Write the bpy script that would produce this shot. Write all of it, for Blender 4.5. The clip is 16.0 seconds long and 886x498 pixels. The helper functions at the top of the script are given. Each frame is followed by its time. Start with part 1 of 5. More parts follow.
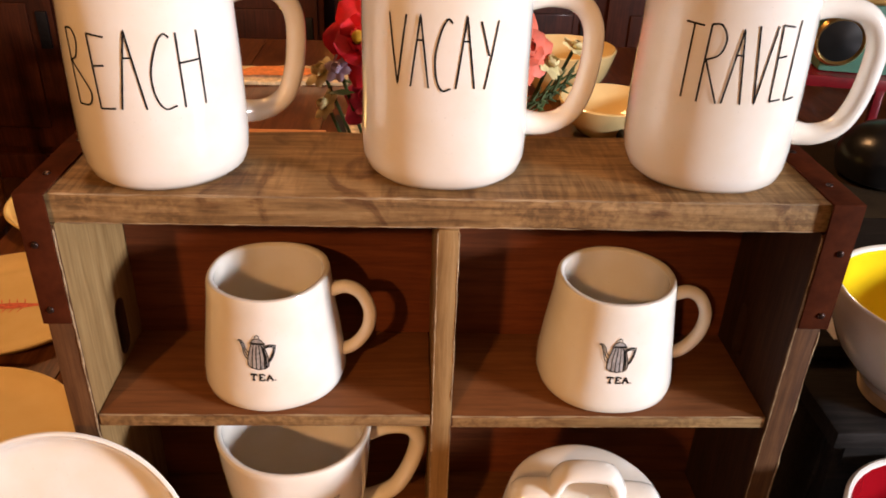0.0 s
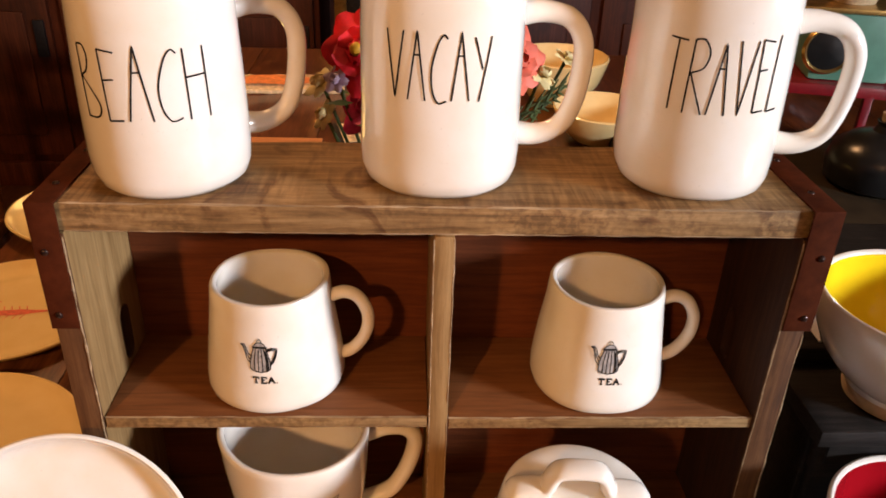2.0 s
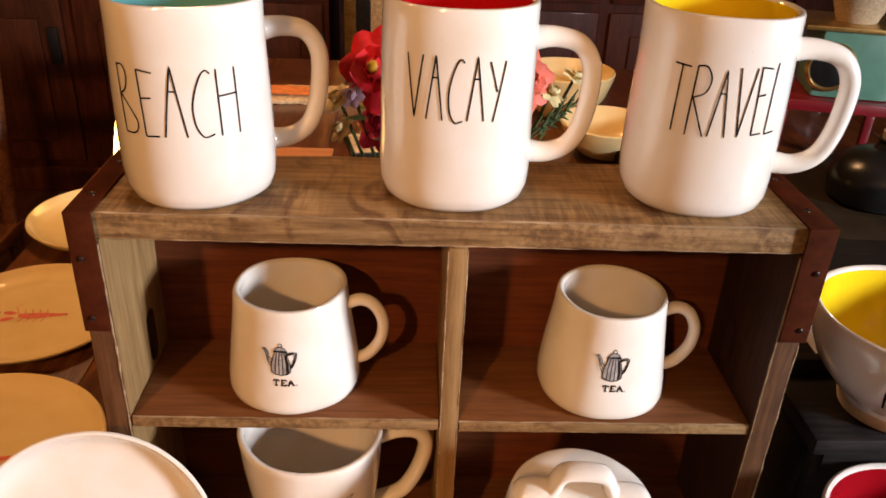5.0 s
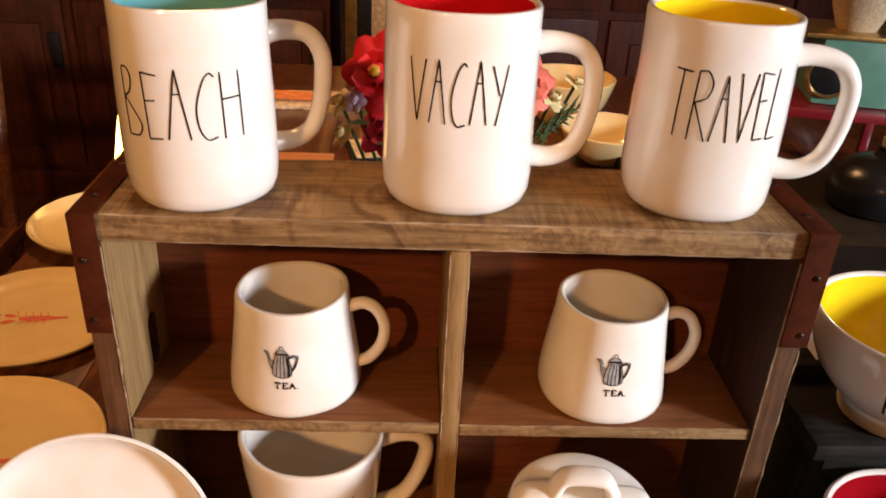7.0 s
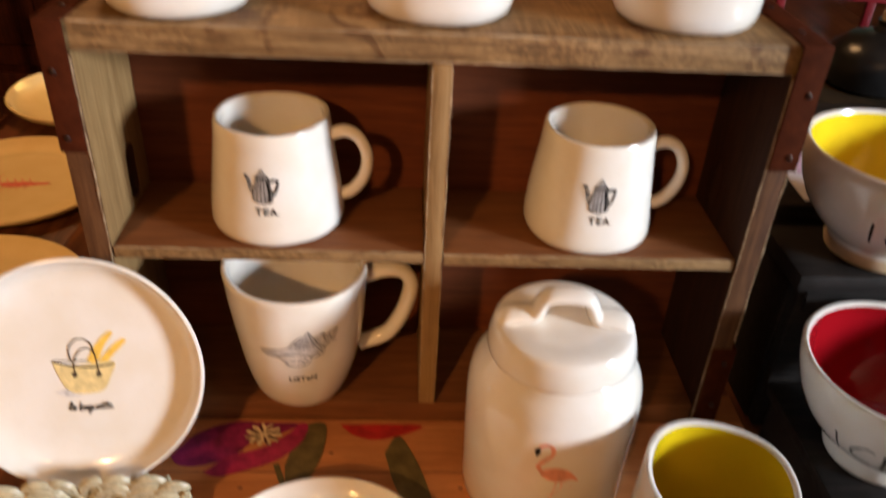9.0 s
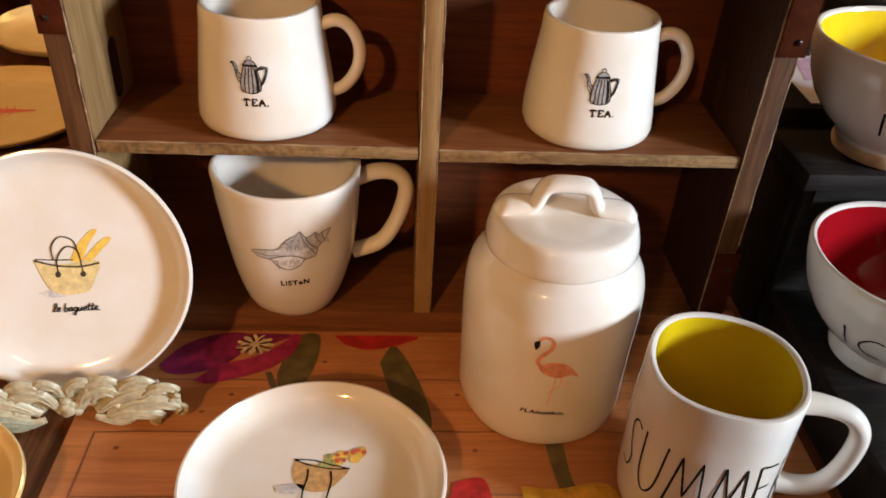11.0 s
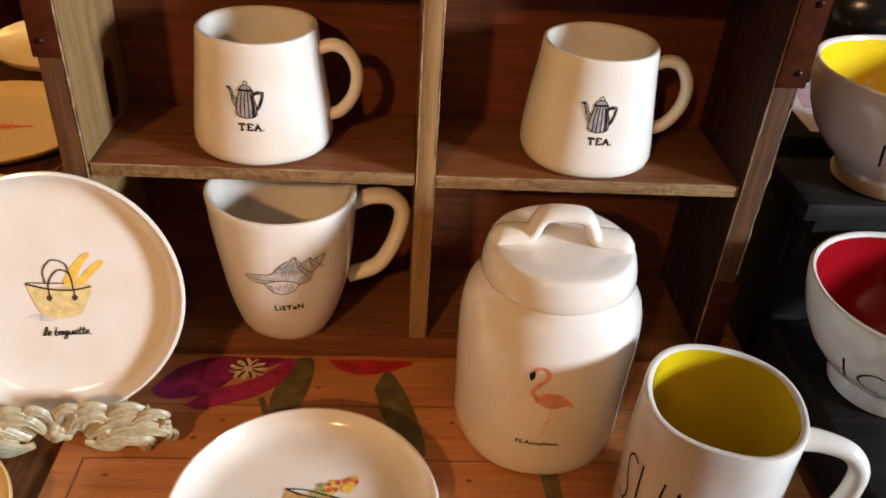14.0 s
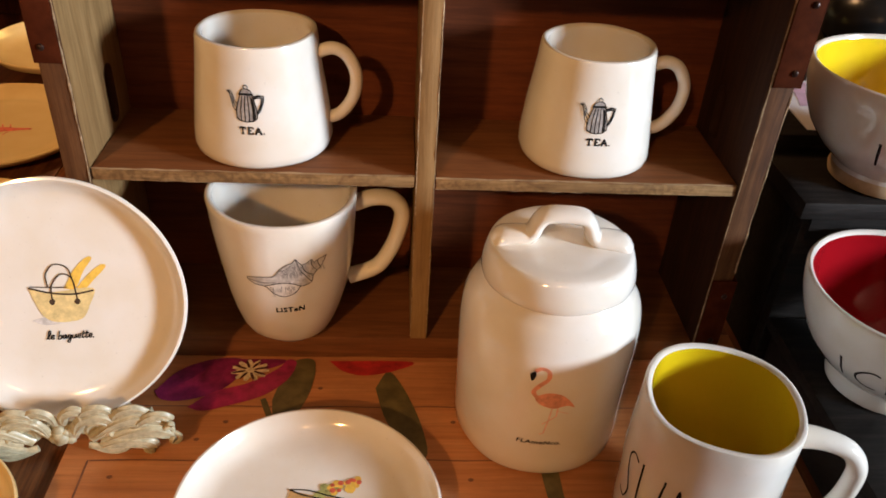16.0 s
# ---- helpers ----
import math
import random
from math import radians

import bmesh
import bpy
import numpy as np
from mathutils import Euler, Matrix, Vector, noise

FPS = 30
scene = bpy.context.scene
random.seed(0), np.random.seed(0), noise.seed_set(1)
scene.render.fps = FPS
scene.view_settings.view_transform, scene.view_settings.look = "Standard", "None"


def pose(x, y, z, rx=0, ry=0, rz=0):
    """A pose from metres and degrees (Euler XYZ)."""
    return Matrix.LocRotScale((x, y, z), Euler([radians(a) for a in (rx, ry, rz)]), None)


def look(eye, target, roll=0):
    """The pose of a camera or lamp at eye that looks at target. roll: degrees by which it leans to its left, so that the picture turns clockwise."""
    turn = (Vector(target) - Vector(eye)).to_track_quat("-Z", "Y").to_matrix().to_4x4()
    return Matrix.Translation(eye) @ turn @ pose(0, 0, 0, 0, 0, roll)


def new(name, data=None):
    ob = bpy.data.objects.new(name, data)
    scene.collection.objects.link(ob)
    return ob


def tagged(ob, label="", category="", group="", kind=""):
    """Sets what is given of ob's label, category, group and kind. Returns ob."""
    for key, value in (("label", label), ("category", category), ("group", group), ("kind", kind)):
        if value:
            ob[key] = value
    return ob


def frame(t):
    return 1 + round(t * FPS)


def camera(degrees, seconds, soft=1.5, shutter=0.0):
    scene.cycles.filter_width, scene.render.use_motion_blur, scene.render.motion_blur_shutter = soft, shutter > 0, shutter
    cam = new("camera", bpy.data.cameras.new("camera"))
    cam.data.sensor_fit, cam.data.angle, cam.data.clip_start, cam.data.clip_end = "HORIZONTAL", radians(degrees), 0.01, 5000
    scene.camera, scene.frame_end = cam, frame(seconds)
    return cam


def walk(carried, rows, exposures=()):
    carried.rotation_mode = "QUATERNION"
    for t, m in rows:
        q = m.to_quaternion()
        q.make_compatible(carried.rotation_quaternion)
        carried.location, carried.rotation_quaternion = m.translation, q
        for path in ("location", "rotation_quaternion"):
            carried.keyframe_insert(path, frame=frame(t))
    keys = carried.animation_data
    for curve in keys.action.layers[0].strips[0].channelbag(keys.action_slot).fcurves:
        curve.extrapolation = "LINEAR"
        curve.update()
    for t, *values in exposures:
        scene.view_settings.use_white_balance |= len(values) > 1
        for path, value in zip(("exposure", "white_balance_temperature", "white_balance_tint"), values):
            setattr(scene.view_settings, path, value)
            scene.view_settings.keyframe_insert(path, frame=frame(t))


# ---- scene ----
cam = camera(58.1, 16.0, 1.7, 0.8)
PATH = [
    (0, (-0.021, -0.354, 0.45), (0.07, 1.394, -0.517), 2.1),
    (0.5, (-0.021, -0.358, 0.449), (0.077, 1.389, -0.519), 2.4),
    (1, (-0.023, -0.36, 0.451), (0.073, 1.388, -0.516), 2.2),
    (1.5, (-0.023, -0.362, 0.453), (0.073, 1.388, -0.51), 2.1),
    (2, (-0.022, -0.367, 0.457), (0.08, 1.389, -0.496), 2.1),
    (2.5, (-0.025, -0.375, 0.462), (0.081, 1.38, -0.492), 2.5),
    (3, (-0.026, -0.38, 0.468), (0.081, 1.38, -0.475), 2.2),
    (3.5, (-0.03, -0.385, 0.47), (0.072, 1.386, -0.453), 2.4),
    (4, (-0.03, -0.387, 0.471), (0.068, 1.379, -0.462), 2.5),
    (6.5, (-0.026, -0.385, 0.465), (0.06, 1.381, -0.469), 2.8),
    (7, (-0.03, -0.388, 0.468), (0.063, 1.386, -0.452), 2.9),
    (7.5, (-0.036, -0.385, 0.47), (0.054, 1.402, -0.425), 2.8),
    (8, (-0.04, -0.389, 0.464), (0.067, 1.384, -0.454), 3.6),
    (8.5, (-0.042, -0.403, 0.447), (0.046, 1.339, -0.532), 3.7),
    (9, (-0.022, -0.409, 0.415), (0.091, 1.263, -0.676), 3.3),
    (9.5, (-0.017, -0.423, 0.38), (0.108, 1.24, -0.724), 3.3),
    (12, (-0.022, -0.418, 0.365), (0.098, 1.206, -0.797), 3.5),
    (12.5, (-0.022, -0.415, 0.364), (0.093, 1.222, -0.778), 3.5),
    (13, (-0.024, -0.412, 0.367), (0.089, 1.235, -0.761), 3.6),
    (13.5, (-0.022, -0.411, 0.371), (0.09, 1.235, -0.759), 3.6),
    (14, (-0.018, -0.413, 0.372), (0.107, 1.24, -0.747), 4.0),
    (14.5, (-0.02, -0.412, 0.372), (0.098, 1.245, -0.743), 3.7),
    (15, (-0.019, -0.412, 0.371), (0.102, 1.237, -0.753), 3.7),
    (15.5, (-0.019, -0.412, 0.373), (0.107, 1.239, -0.748), 3.8),
    (16, (-0.02, -0.414, 0.376), (0.112, 1.234, -0.75), 3.7),
]
walk(cam, [(t, look(eye, target, roll)) for t, eye, target, roll in PATH], [(0.0, 0.09, 6500, 18), (8.0, 0.09, 6500, 18), (9.5, -0.06, 6000, 10), (16.0, -0.06, 6000, 10)])

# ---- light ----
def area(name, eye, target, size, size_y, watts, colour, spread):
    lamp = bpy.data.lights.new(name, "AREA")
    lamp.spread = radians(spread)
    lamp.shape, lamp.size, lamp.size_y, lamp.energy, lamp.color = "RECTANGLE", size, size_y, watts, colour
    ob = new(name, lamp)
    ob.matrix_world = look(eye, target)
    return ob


world = bpy.data.worlds.new("world")
scene.world = world
world.use_nodes = True
sky = world.node_tree.nodes.new("ShaderNodeTexSky")
sky.sky_type, sky.sun_disc, sky.sun_elevation, sky.sun_rotation = "NISHITA", False, radians(35), radians(140)
world.node_tree.links.new(sky.outputs[0], world.node_tree.nodes["Background"].inputs[0])
world.node_tree.nodes["Background"].inputs[1].default_value = 0.08

area("window_light", (1.96, -1.00, 0.66), (0.0, 0.0, 0.2), 0.34, 0.34, 75, (0.88, 0.95, 1.0), 180)
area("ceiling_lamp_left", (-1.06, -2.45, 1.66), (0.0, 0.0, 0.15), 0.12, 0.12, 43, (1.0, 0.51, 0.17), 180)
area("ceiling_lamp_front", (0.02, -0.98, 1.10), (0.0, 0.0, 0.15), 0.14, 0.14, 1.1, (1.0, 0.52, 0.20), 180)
# Added warm fill to brighten the background; no such lamp is known there.
area("fill_light_back", (-0.5, 1.3, 1.62), (-0.3, 0.9, 0.0), 0.35, 0.35, 8.5, (1.0, 0.54, 0.22), 120)


# ---- materials ----
def nodes_of(name, rough=0.5, metal=0.0, coat=0.0, spec=0.5):
    mat = bpy.data.materials.new(name)
    mat.use_nodes = True
    b = mat.node_tree.nodes["Principled BSDF"]
    b.inputs["Roughness"].default_value = rough
    b.inputs["Metallic"].default_value = metal
    b.inputs["Coat Weight"].default_value = coat
    b.inputs["Coat Roughness"].default_value = 0.06
    b.inputs["Specular IOR Level"].default_value = spec
    return mat, mat.node_tree, b


def add(tree, kind, **values):
    n = tree.nodes.new(kind)
    for key, value in values.items():
        n.inputs[key].default_value = value
    return n


def ramp(tree, source, stops):
    r = tree.nodes.new("ShaderNodeValToRGB")
    while len(r.color_ramp.elements) < len(stops):
        r.color_ramp.elements.new(0.5)
    for e, (p, c) in zip(r.color_ramp.elements, stops):
        e.position, e.color = p, (*c, 1)
    tree.links.new(source, r.inputs[0])
    return r.outputs[0]


def mix(tree, mode, fac, a, b):
    m = tree.nodes.new("ShaderNodeMix")
    m.data_type, m.blend_type = "RGBA", mode
    for value, socket in ((fac, m.inputs[0]), (a, m.inputs[6]), (b, m.inputs[7])):
        if isinstance(value, (int, float)):
            socket.default_value = value
        elif isinstance(value, tuple):
            socket.default_value = (*value, 1)
        else:
            tree.links.new(value, socket)
    return m.outputs[2]


def coords(tree, scale=(1, 1, 1), shift=True):
    tc = tree.nodes.new("ShaderNodeTexCoord")
    mp = tree.nodes.new("ShaderNodeMapping")
    mp.inputs["Scale"].default_value = scale
    tree.links.new(tc.outputs["Object"], mp.inputs["Vector"])
    if shift:
        info = tree.nodes.new("ShaderNodeObjectInfo")
        m = tree.nodes.new("ShaderNodeMath")
        m.operation = "MULTIPLY"
        m.inputs[1].default_value = 7.3
        tree.links.new(info.outputs["Random"], m.inputs[0])
        tree.links.new(m.outputs[0], mp.inputs["Location"])
    return mp.outputs[0]


def bump(tree, b, height, strength, distance):
    bm = add(tree, "ShaderNodeBump", Strength=strength, Distance=distance)
    tree.links.new(height, bm.inputs["Height"])
    tree.links.new(bm.outputs[0], b.inputs["Normal"])


def wood(name, dark, mid, light, along, rough=0.6, grain=1.0, bumpy=0.35, coat=0.0, saw=0.0, soft=1.0):
    """Wood with its grain along one axis: fibres, bands and stains; saw marks across it where asked."""
    mat, tree, b = nodes_of(name, rough, 0, coat, 0.3)
    stretch = [1.0, 1.0, 1.0]
    stretch[along] = 0.045
    fine = add(tree, "ShaderNodeTexNoise", Scale=800 * grain, Detail=5, Roughness=0.7)
    tree.links.new(coords(tree, stretch), fine.inputs["Vector"])
    stretch[along] = 0.07
    band = add(tree, "ShaderNodeTexNoise", Scale=210 * grain, Detail=7, Distortion=0.6, Roughness=0.65)
    tree.links.new(coords(tree, stretch), band.inputs["Vector"])
    stain = add(tree, "ShaderNodeTexNoise", Scale=26 * grain, Detail=6, Roughness=0.65)
    tree.links.new(coords(tree), stain.inputs["Vector"])
    base = ramp(tree, band.outputs[0], [(0.32, dark), (0.5, mid), (0.68, light)])
    fibre = ramp(tree, fine.outputs[0], [(0.34, (0.5, 0.47, 0.45)), (0.58, (1.06, 1.06, 1.06))])
    patch_ = ramp(tree, stain.outputs[0], [(0.36, (0.55, 0.50, 0.47)), (0.55, (1.08, 1.08, 1.08))])
    col = mix(tree, "MULTIPLY", 0.85 * soft, mix(tree, "MULTIPLY", 0.8 * soft, base, fibre), patch_)
    height = fine.outputs[0]
    if saw:
        across = [1.0, 0.09, 1.0] if along == 0 else [0.09, 1.0, 1.0]
        cut = add(tree, "ShaderNodeTexNoise", Scale=300, Detail=2, Roughness=0.5, Distortion=0.4)
        tree.links.new(coords(tree, across), cut.inputs["Vector"])
        where = add(tree, "ShaderNodeTexNoise", Scale=17, Detail=4, Roughness=0.6)
        tree.links.new(coords(tree), where.inputs["Vector"])
        marks = mix(tree, "MIX", ramp(tree, where.outputs[0], [(0.42, (0, 0, 0)), (0.62, (1, 1, 1))]), (1.0, 1.0, 1.0), ramp(tree, cut.outputs[0], [(0.4, (0.62, 0.58, 0.55)), (0.6, (1.12, 1.1, 1.08))]))
        col = mix(tree, "MULTIPLY", saw, mix(tree, "MULTIPLY", 0.45 * soft, mix(tree, "MULTIPLY", 0.22, base, fibre), patch_), marks)
        drip = add(tree, "ShaderNodeTexNoise", Scale=34, Detail=5, Distortion=1.2)
        tree.links.new(coords(tree, (1, 0.5, 1)), drip.inputs["Vector"])
        col = mix(tree, "MULTIPLY", 0.8, col, ramp(tree, drip.outputs[0], [(0.33, (0.42, 0.30, 0.24)), (0.43, (1, 1, 1))]))
        height = mix(tree, "MIX", 0.5, fine.outputs[0], cut.outputs[0])
    tree.links.new(col, b.inputs["Base Color"])
    bump(tree, b, height, bumpy, 0.0008)
    return mat


def glaze(name, colour, rough=0.13, speck=0.06, coat=0.6):
    """Glazed stoneware: faint pooling of the glaze, small specks, a slightly uneven skin."""
    mat, tree, b = nodes_of(name, rough, 0, coat, 0.5)
    pool = add(tree, "ShaderNodeTexNoise", Scale=38, Detail=3)
    tree.links.new(coords(tree), pool.inputs["Vector"])
    spot = add(tree, "ShaderNodeTexNoise", Scale=900, Detail=2)
    tree.links.new(coords(tree), spot.inputs["Vector"])
    warm = tuple(c * k for c, k in zip(colour, (0.95, 0.92, 0.86)))
    col = mix(tree, "MIX", ramp(tree, pool.outputs[0], [(0.35, (0, 0, 0)), (0.7, (1, 1, 1))]), colour, warm)
    dots = ramp(tree, spot.outputs[0], [(0.70, (1, 1, 1)), (0.78, (1 - speck * 4,) * 3)])
    tree.links.new(mix(tree, "MULTIPLY", 1.0, col, dots), b.inputs["Base Color"])
    wave = add(tree, "ShaderNodeTexNoise", Scale=55, Detail=2)
    tree.links.new(coords(tree), wave.inputs["Vector"])
    bump(tree, b, wave.outputs[0], 0.10, 0.001)
    return mat


def plain(name, colour, rough=0.6, metal=0.0, vary=0.2, scale=60, coat=0.0, bumpy=0.15, spec=0.5):
    mat, tree, b = nodes_of(name, rough, metal, coat, spec)
    n = add(tree, "ShaderNodeTexNoise", Scale=scale, Detail=5, Roughness=0.6)
    tree.links.new(coords(tree), n.inputs["Vector"])
    lo = tuple(c * (1 - vary) for c in colour)
    hi = tuple(min(1, c * (1 + vary)) for c in colour)
    tree.links.new(ramp(tree, n.outputs[0], [(0.3, lo), (0.7, hi)]), b.inputs["Base Color"])
    if bumpy:
        bump(tree, b, n.outputs[0], bumpy, 0.001)
    return mat


def glow(name, colour, strength):
    mat, tree, b = nodes_of(name, 0.5)
    b.inputs["Base Color"].default_value = (*colour, 1)
    b.inputs["Emission Color"].default_value = (*colour, 1)
    b.inputs["Emission Strength"].default_value = strength
    return mat


WHITE = glaze("white_glaze", (0.82, 0.79, 0.735))
CREAM = glaze("cream_glaze", (0.80, 0.61, 0.29))
AQUA = glaze("aqua_glaze", (0.16, 0.48, 0.52))
RED = glaze("red_glaze", (0.54, 0.010, 0.013), 0.09)
DEEP_RED = glaze("deep_red_glaze", (0.30, 0.005, 0.010), 0.09)
YELLOW = glaze("yellow_glaze", (0.86, 0.64, 0.012), 0.1)
LIME = glaze("lime_yellow_glaze", (0.70, 0.52, 0.006), 0.12)
BISQUE = plain("bare_clay", (0.62, 0.46, 0.27), 0.8, vary=0.12, scale=120)
INK = plain("black_ink", (0.014, 0.013, 0.013), 0.7, vary=0.3, scale=300, bumpy=0, spec=0.1)
BROWN_INK = plain("brown_black_ink", (0.045, 0.026, 0.014), 0.6, vary=0.5, scale=300, bumpy=0)
GREY_INK = plain("grey_ink", (0.34, 0.33, 0.33), 0.6, vary=0.45, scale=420, bumpy=0)
DARK_GREY = plain("dark_grey_ink", (0.10, 0.095, 0.09), 0.6, vary=0.3, scale=300, bumpy=0)
PALE_INK = plain("pale_grey_ink", (0.56, 0.54, 0.53), 0.6, vary=0.3, scale=330, bumpy=0)
SHELL_INK = plain("pale_shell_ink", (0.70, 0.66, 0.62), 0.6, vary=0.15, scale=330, bumpy=0)
PINK_INK = plain("flamingo_pink_ink", (0.72, 0.31, 0.20), 0.6, vary=0.25, scale=250, bumpy=0)
PALE_PINK = plain("pale_pink_ink", (0.78, 0.45, 0.36), 0.6, vary=0.2, scale=250, bumpy=0)
STRAW_INK = plain("straw_ink", (0.70, 0.56, 0.26), 0.6, vary=0.22, scale=260, bumpy=0)
BREAD_INK = plain("bread_yellow_ink", (0.80, 0.52, 0.08), 0.6, vary=0.2, scale=260, bumpy=0)
BASKET_INK = plain("basket_brown_ink", (0.56, 0.34, 0.13), 0.6, vary=0.3, scale=260, bumpy=0)
GREEN_INK = plain("green_ink", (0.36, 0.36, 0.12), 0.6, vary=0.4, scale=300, bumpy=0)
CORAL_INK = plain("coral_ink", (0.62, 0.12, 0.06), 0.6, vary=0.4, scale=300, bumpy=0)
CRATE_WOOD = wood("weathered_crate_wood", (0.13, 0.070, 0.025), (0.245, 0.142, 0.056), (0.33, 0.208, 0.092), 0, 0.62, 1.0, 0.4, 0.0, 0.8, 0.85)
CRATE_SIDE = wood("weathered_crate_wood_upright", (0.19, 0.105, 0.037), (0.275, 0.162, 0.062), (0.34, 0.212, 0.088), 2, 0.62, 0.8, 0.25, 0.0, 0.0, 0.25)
# Red-brown board wood, darkened in its colour for the shade on the right side.
SHADED_RED_WOOD = wood("shaded_red_side_board", (0.026, 0.009, 0.0045), (0.045, 0.017, 0.008), (0.065, 0.026, 0.012), 2, 0.6, 1.0, 0.2, 0.0, 0.0, 0.5)
POST_WOOD = wood("brown_post_edge", (0.062, 0.023, 0.007), (0.100, 0.041, 0.013), (0.14, 0.062, 0.022), 2, 0.7, 1.0, 0.3, 0.0, 0.0, 0.45)
WORN_WOOD = wood("worn_pale_wood", (0.22, 0.14, 0.07), (0.36, 0.25, 0.14), (0.5, 0.37, 0.23), 0, 0.7)
BACK_WOOD = wood("reddish_back_board", (0.085, 0.021, 0.006), (0.125, 0.031, 0.0085), (0.16, 0.042, 0.0115), 0, 0.55, 1.0, 0.2, 0.0, 0.0, 0.3)
SHELF_WOOD = wood("shelf_wood", (0.120, 0.042, 0.012), (0.172, 0.063, 0.019), (0.22, 0.086, 0.028), 0, 0.6, 0.9, 0.3, 0.0, 0.0, 0.15)
BRACKET = plain("rust_brown_metal", (0.055, 0.0125, 0.004), 0.8, 0.0, 0.35, 90, spec=0.05)
RIVET = plain("dark_rivet", (0.05, 0.03, 0.025), 0.3, 0.8)
TABLE_WOOD = wood("red_brown_table_wood", (0.075, 0.022, 0.007), (0.13, 0.042, 0.013), (0.19, 0.07, 0.022), 1, 0.3, 0.5, 0.2, 0.25)
BLACK_WOOD = wood("black_stained_wood", (0.008, 0.0066, 0.0056), (0.016, 0.013, 0.011), (0.030, 0.024, 0.020), 0, 0.6)
BLACK_WOOD.node_tree.nodes["Principled BSDF"].inputs["Specular IOR Level"].default_value = 0.2
CABINET_WOOD = wood("dark_cabinet_wood", (0.056, 0.0115, 0.0038), (0.082, 0.0175, 0.0056), (0.108, 0.025, 0.0085), 2, 0.5, 0.25, 0.2, 0.06)
FLOOR_WOOD = wood("dark_floor_boards", (0.05, 0.018, 0.009), (0.09, 0.032, 0.014), (0.13, 0.05, 0.022), 1, 0.4, 0.2, 0.2)
MAT_PRINT = wood("printed_mat_boards", (0.48, 0.185, 0.062), (0.57, 0.235, 0.084), (0.65, 0.29, 0.112), 0, 0.42, 0.5, 0.04, 0.15, 0.0, 0.4)
MAT_LINE = plain("printed_board_gap", (0.22, 0.09, 0.045), 0.6, bumpy=0)
TULIP_PURPLE = plain("printed_purple_petal", (0.20, 0.012, 0.075), 0.5, vary=0.55, scale=110, bumpy=0)
TULIP_RED = plain("printed_red_petal", (0.45, 0.02, 0.018), 0.5, vary=0.45, scale=110, bumpy=0)
TULIP_LEAF = plain("printed_leaf", (0.13, 0.10, 0.035), 0.5, vary=0.4, scale=90, bumpy=0)
TULIP_YELLOW = plain("printed_yellow_petal", (0.66, 0.36, 0.02), 0.5, vary=0.3, scale=110, bumpy=0)
TULIP_MAGENTA = plain("printed_magenta_petal", (0.34, 0.018, 0.085), 0.5, vary=0.5, scale=90, bumpy=0)
TULIP_DARK = plain("printed_dark_stamen", (0.10, 0.03, 0.025), 0.5, vary=0.4, scale=200, bumpy=0)
STAMEN = plain("printed_stamen", (0.68, 0.55, 0.33), 0.5, vary=0.4, scale=300, bumpy=0)
RESIN = plain("antique_cream_resin", (0.45, 0.405, 0.265), 0.36, 0.0, 0.26, 260, 0.2, 0.3)
PLASTER = plain("warm_wall_paint", (0.17, 0.078, 0.032), 0.8, vary=0.1, scale=6)
CEIL = plain("ceiling_paint", (0.30, 0.17, 0.085), 0.9, vary=0.06, scale=5)
PETAL_RED = plain("red_silk_petal", (0.68, 0.012, 0.025), 0.6, vary=0.3, scale=80)
PETAL_MAGENTA = plain("magenta_silk_petal", (0.60, 0.02, 0.12), 0.6, vary=0.35, scale=80)
PETAL_CORAL = plain("coral_silk_petal", (0.70, 0.14, 0.08), 0.6, vary=0.25, scale=80)
PETAL_CREAM = plain("cream_silk_petal", (0.75, 0.62, 0.30), 0.6, vary=0.25, scale=80)
PETAL_LILAC = plain("lilac_silk_petal", (0.55, 0.42, 0.55), 0.6, vary=0.2, scale=80)
LEAF = plain("dark_silk_leaf", (0.05, 0.075, 0.016), 0.6, vary=0.4, scale=80)
BRASS = plain("aged_brass", (0.55, 0.36, 0.12), 0.3, 0.9, 0.25, 60)
MINT = plain("mint_green_paint", (0.095, 0.24, 0.17), 0.35, 0, 0.12, 40, 0.3)
DARK_RED = plain("dark_red_paint", (0.20, 0.008, 0.012), 0.35, 0, 0.25, 40, 0.3)
BLACK = plain("black_enamel", (0.010, 0.010, 0.010), 0.28, 0, 0.3, 60, 0.1)
IRON = plain("dark_iron", (0.03, 0.03, 0.035), 0.4, 0.6, 0.3, 80)
OLIVE = plain("olive_brown_board", (0.026, 0.017, 0.008), 0.75, 0, 0.3, 30, spec=0.15)
CORK = plain("cork", (0.48, 0.36, 0.22), 0.8, 0, 0.25, 200)
PAPER = plain("printed_paper", (0.62, 0.60, 0.62), 0.6, 0, 0.08, 30)
LILAC_PRINT = plain("lilac_print", (0.52, 0.36, 0.48), 0.6, 0, 0.3, 60, bumpy=0)
FABRIC = plain("patterned_napkin", (0.62, 0.46, 0.26), 0.8, 0, 0.4, 90)
ORANGE_PRINT = plain("orange_print", (0.70, 0.22, 0.05), 0.7, 0, 0.3, 120, bumpy=0)
PEARL = plain("white_bead", (0.78, 0.75, 0.72), 0.25, 0, 0.05, 40, 0.4)
FLAME = glow("lit_candle_bulb", (1.0, 0.66, 0.16), 7)
GLASS_DARK = plain("dark_cabinet_glass", (0.02, 0.015, 0.012), 0.06, 0, 0.2, 20, 0.5, 0)


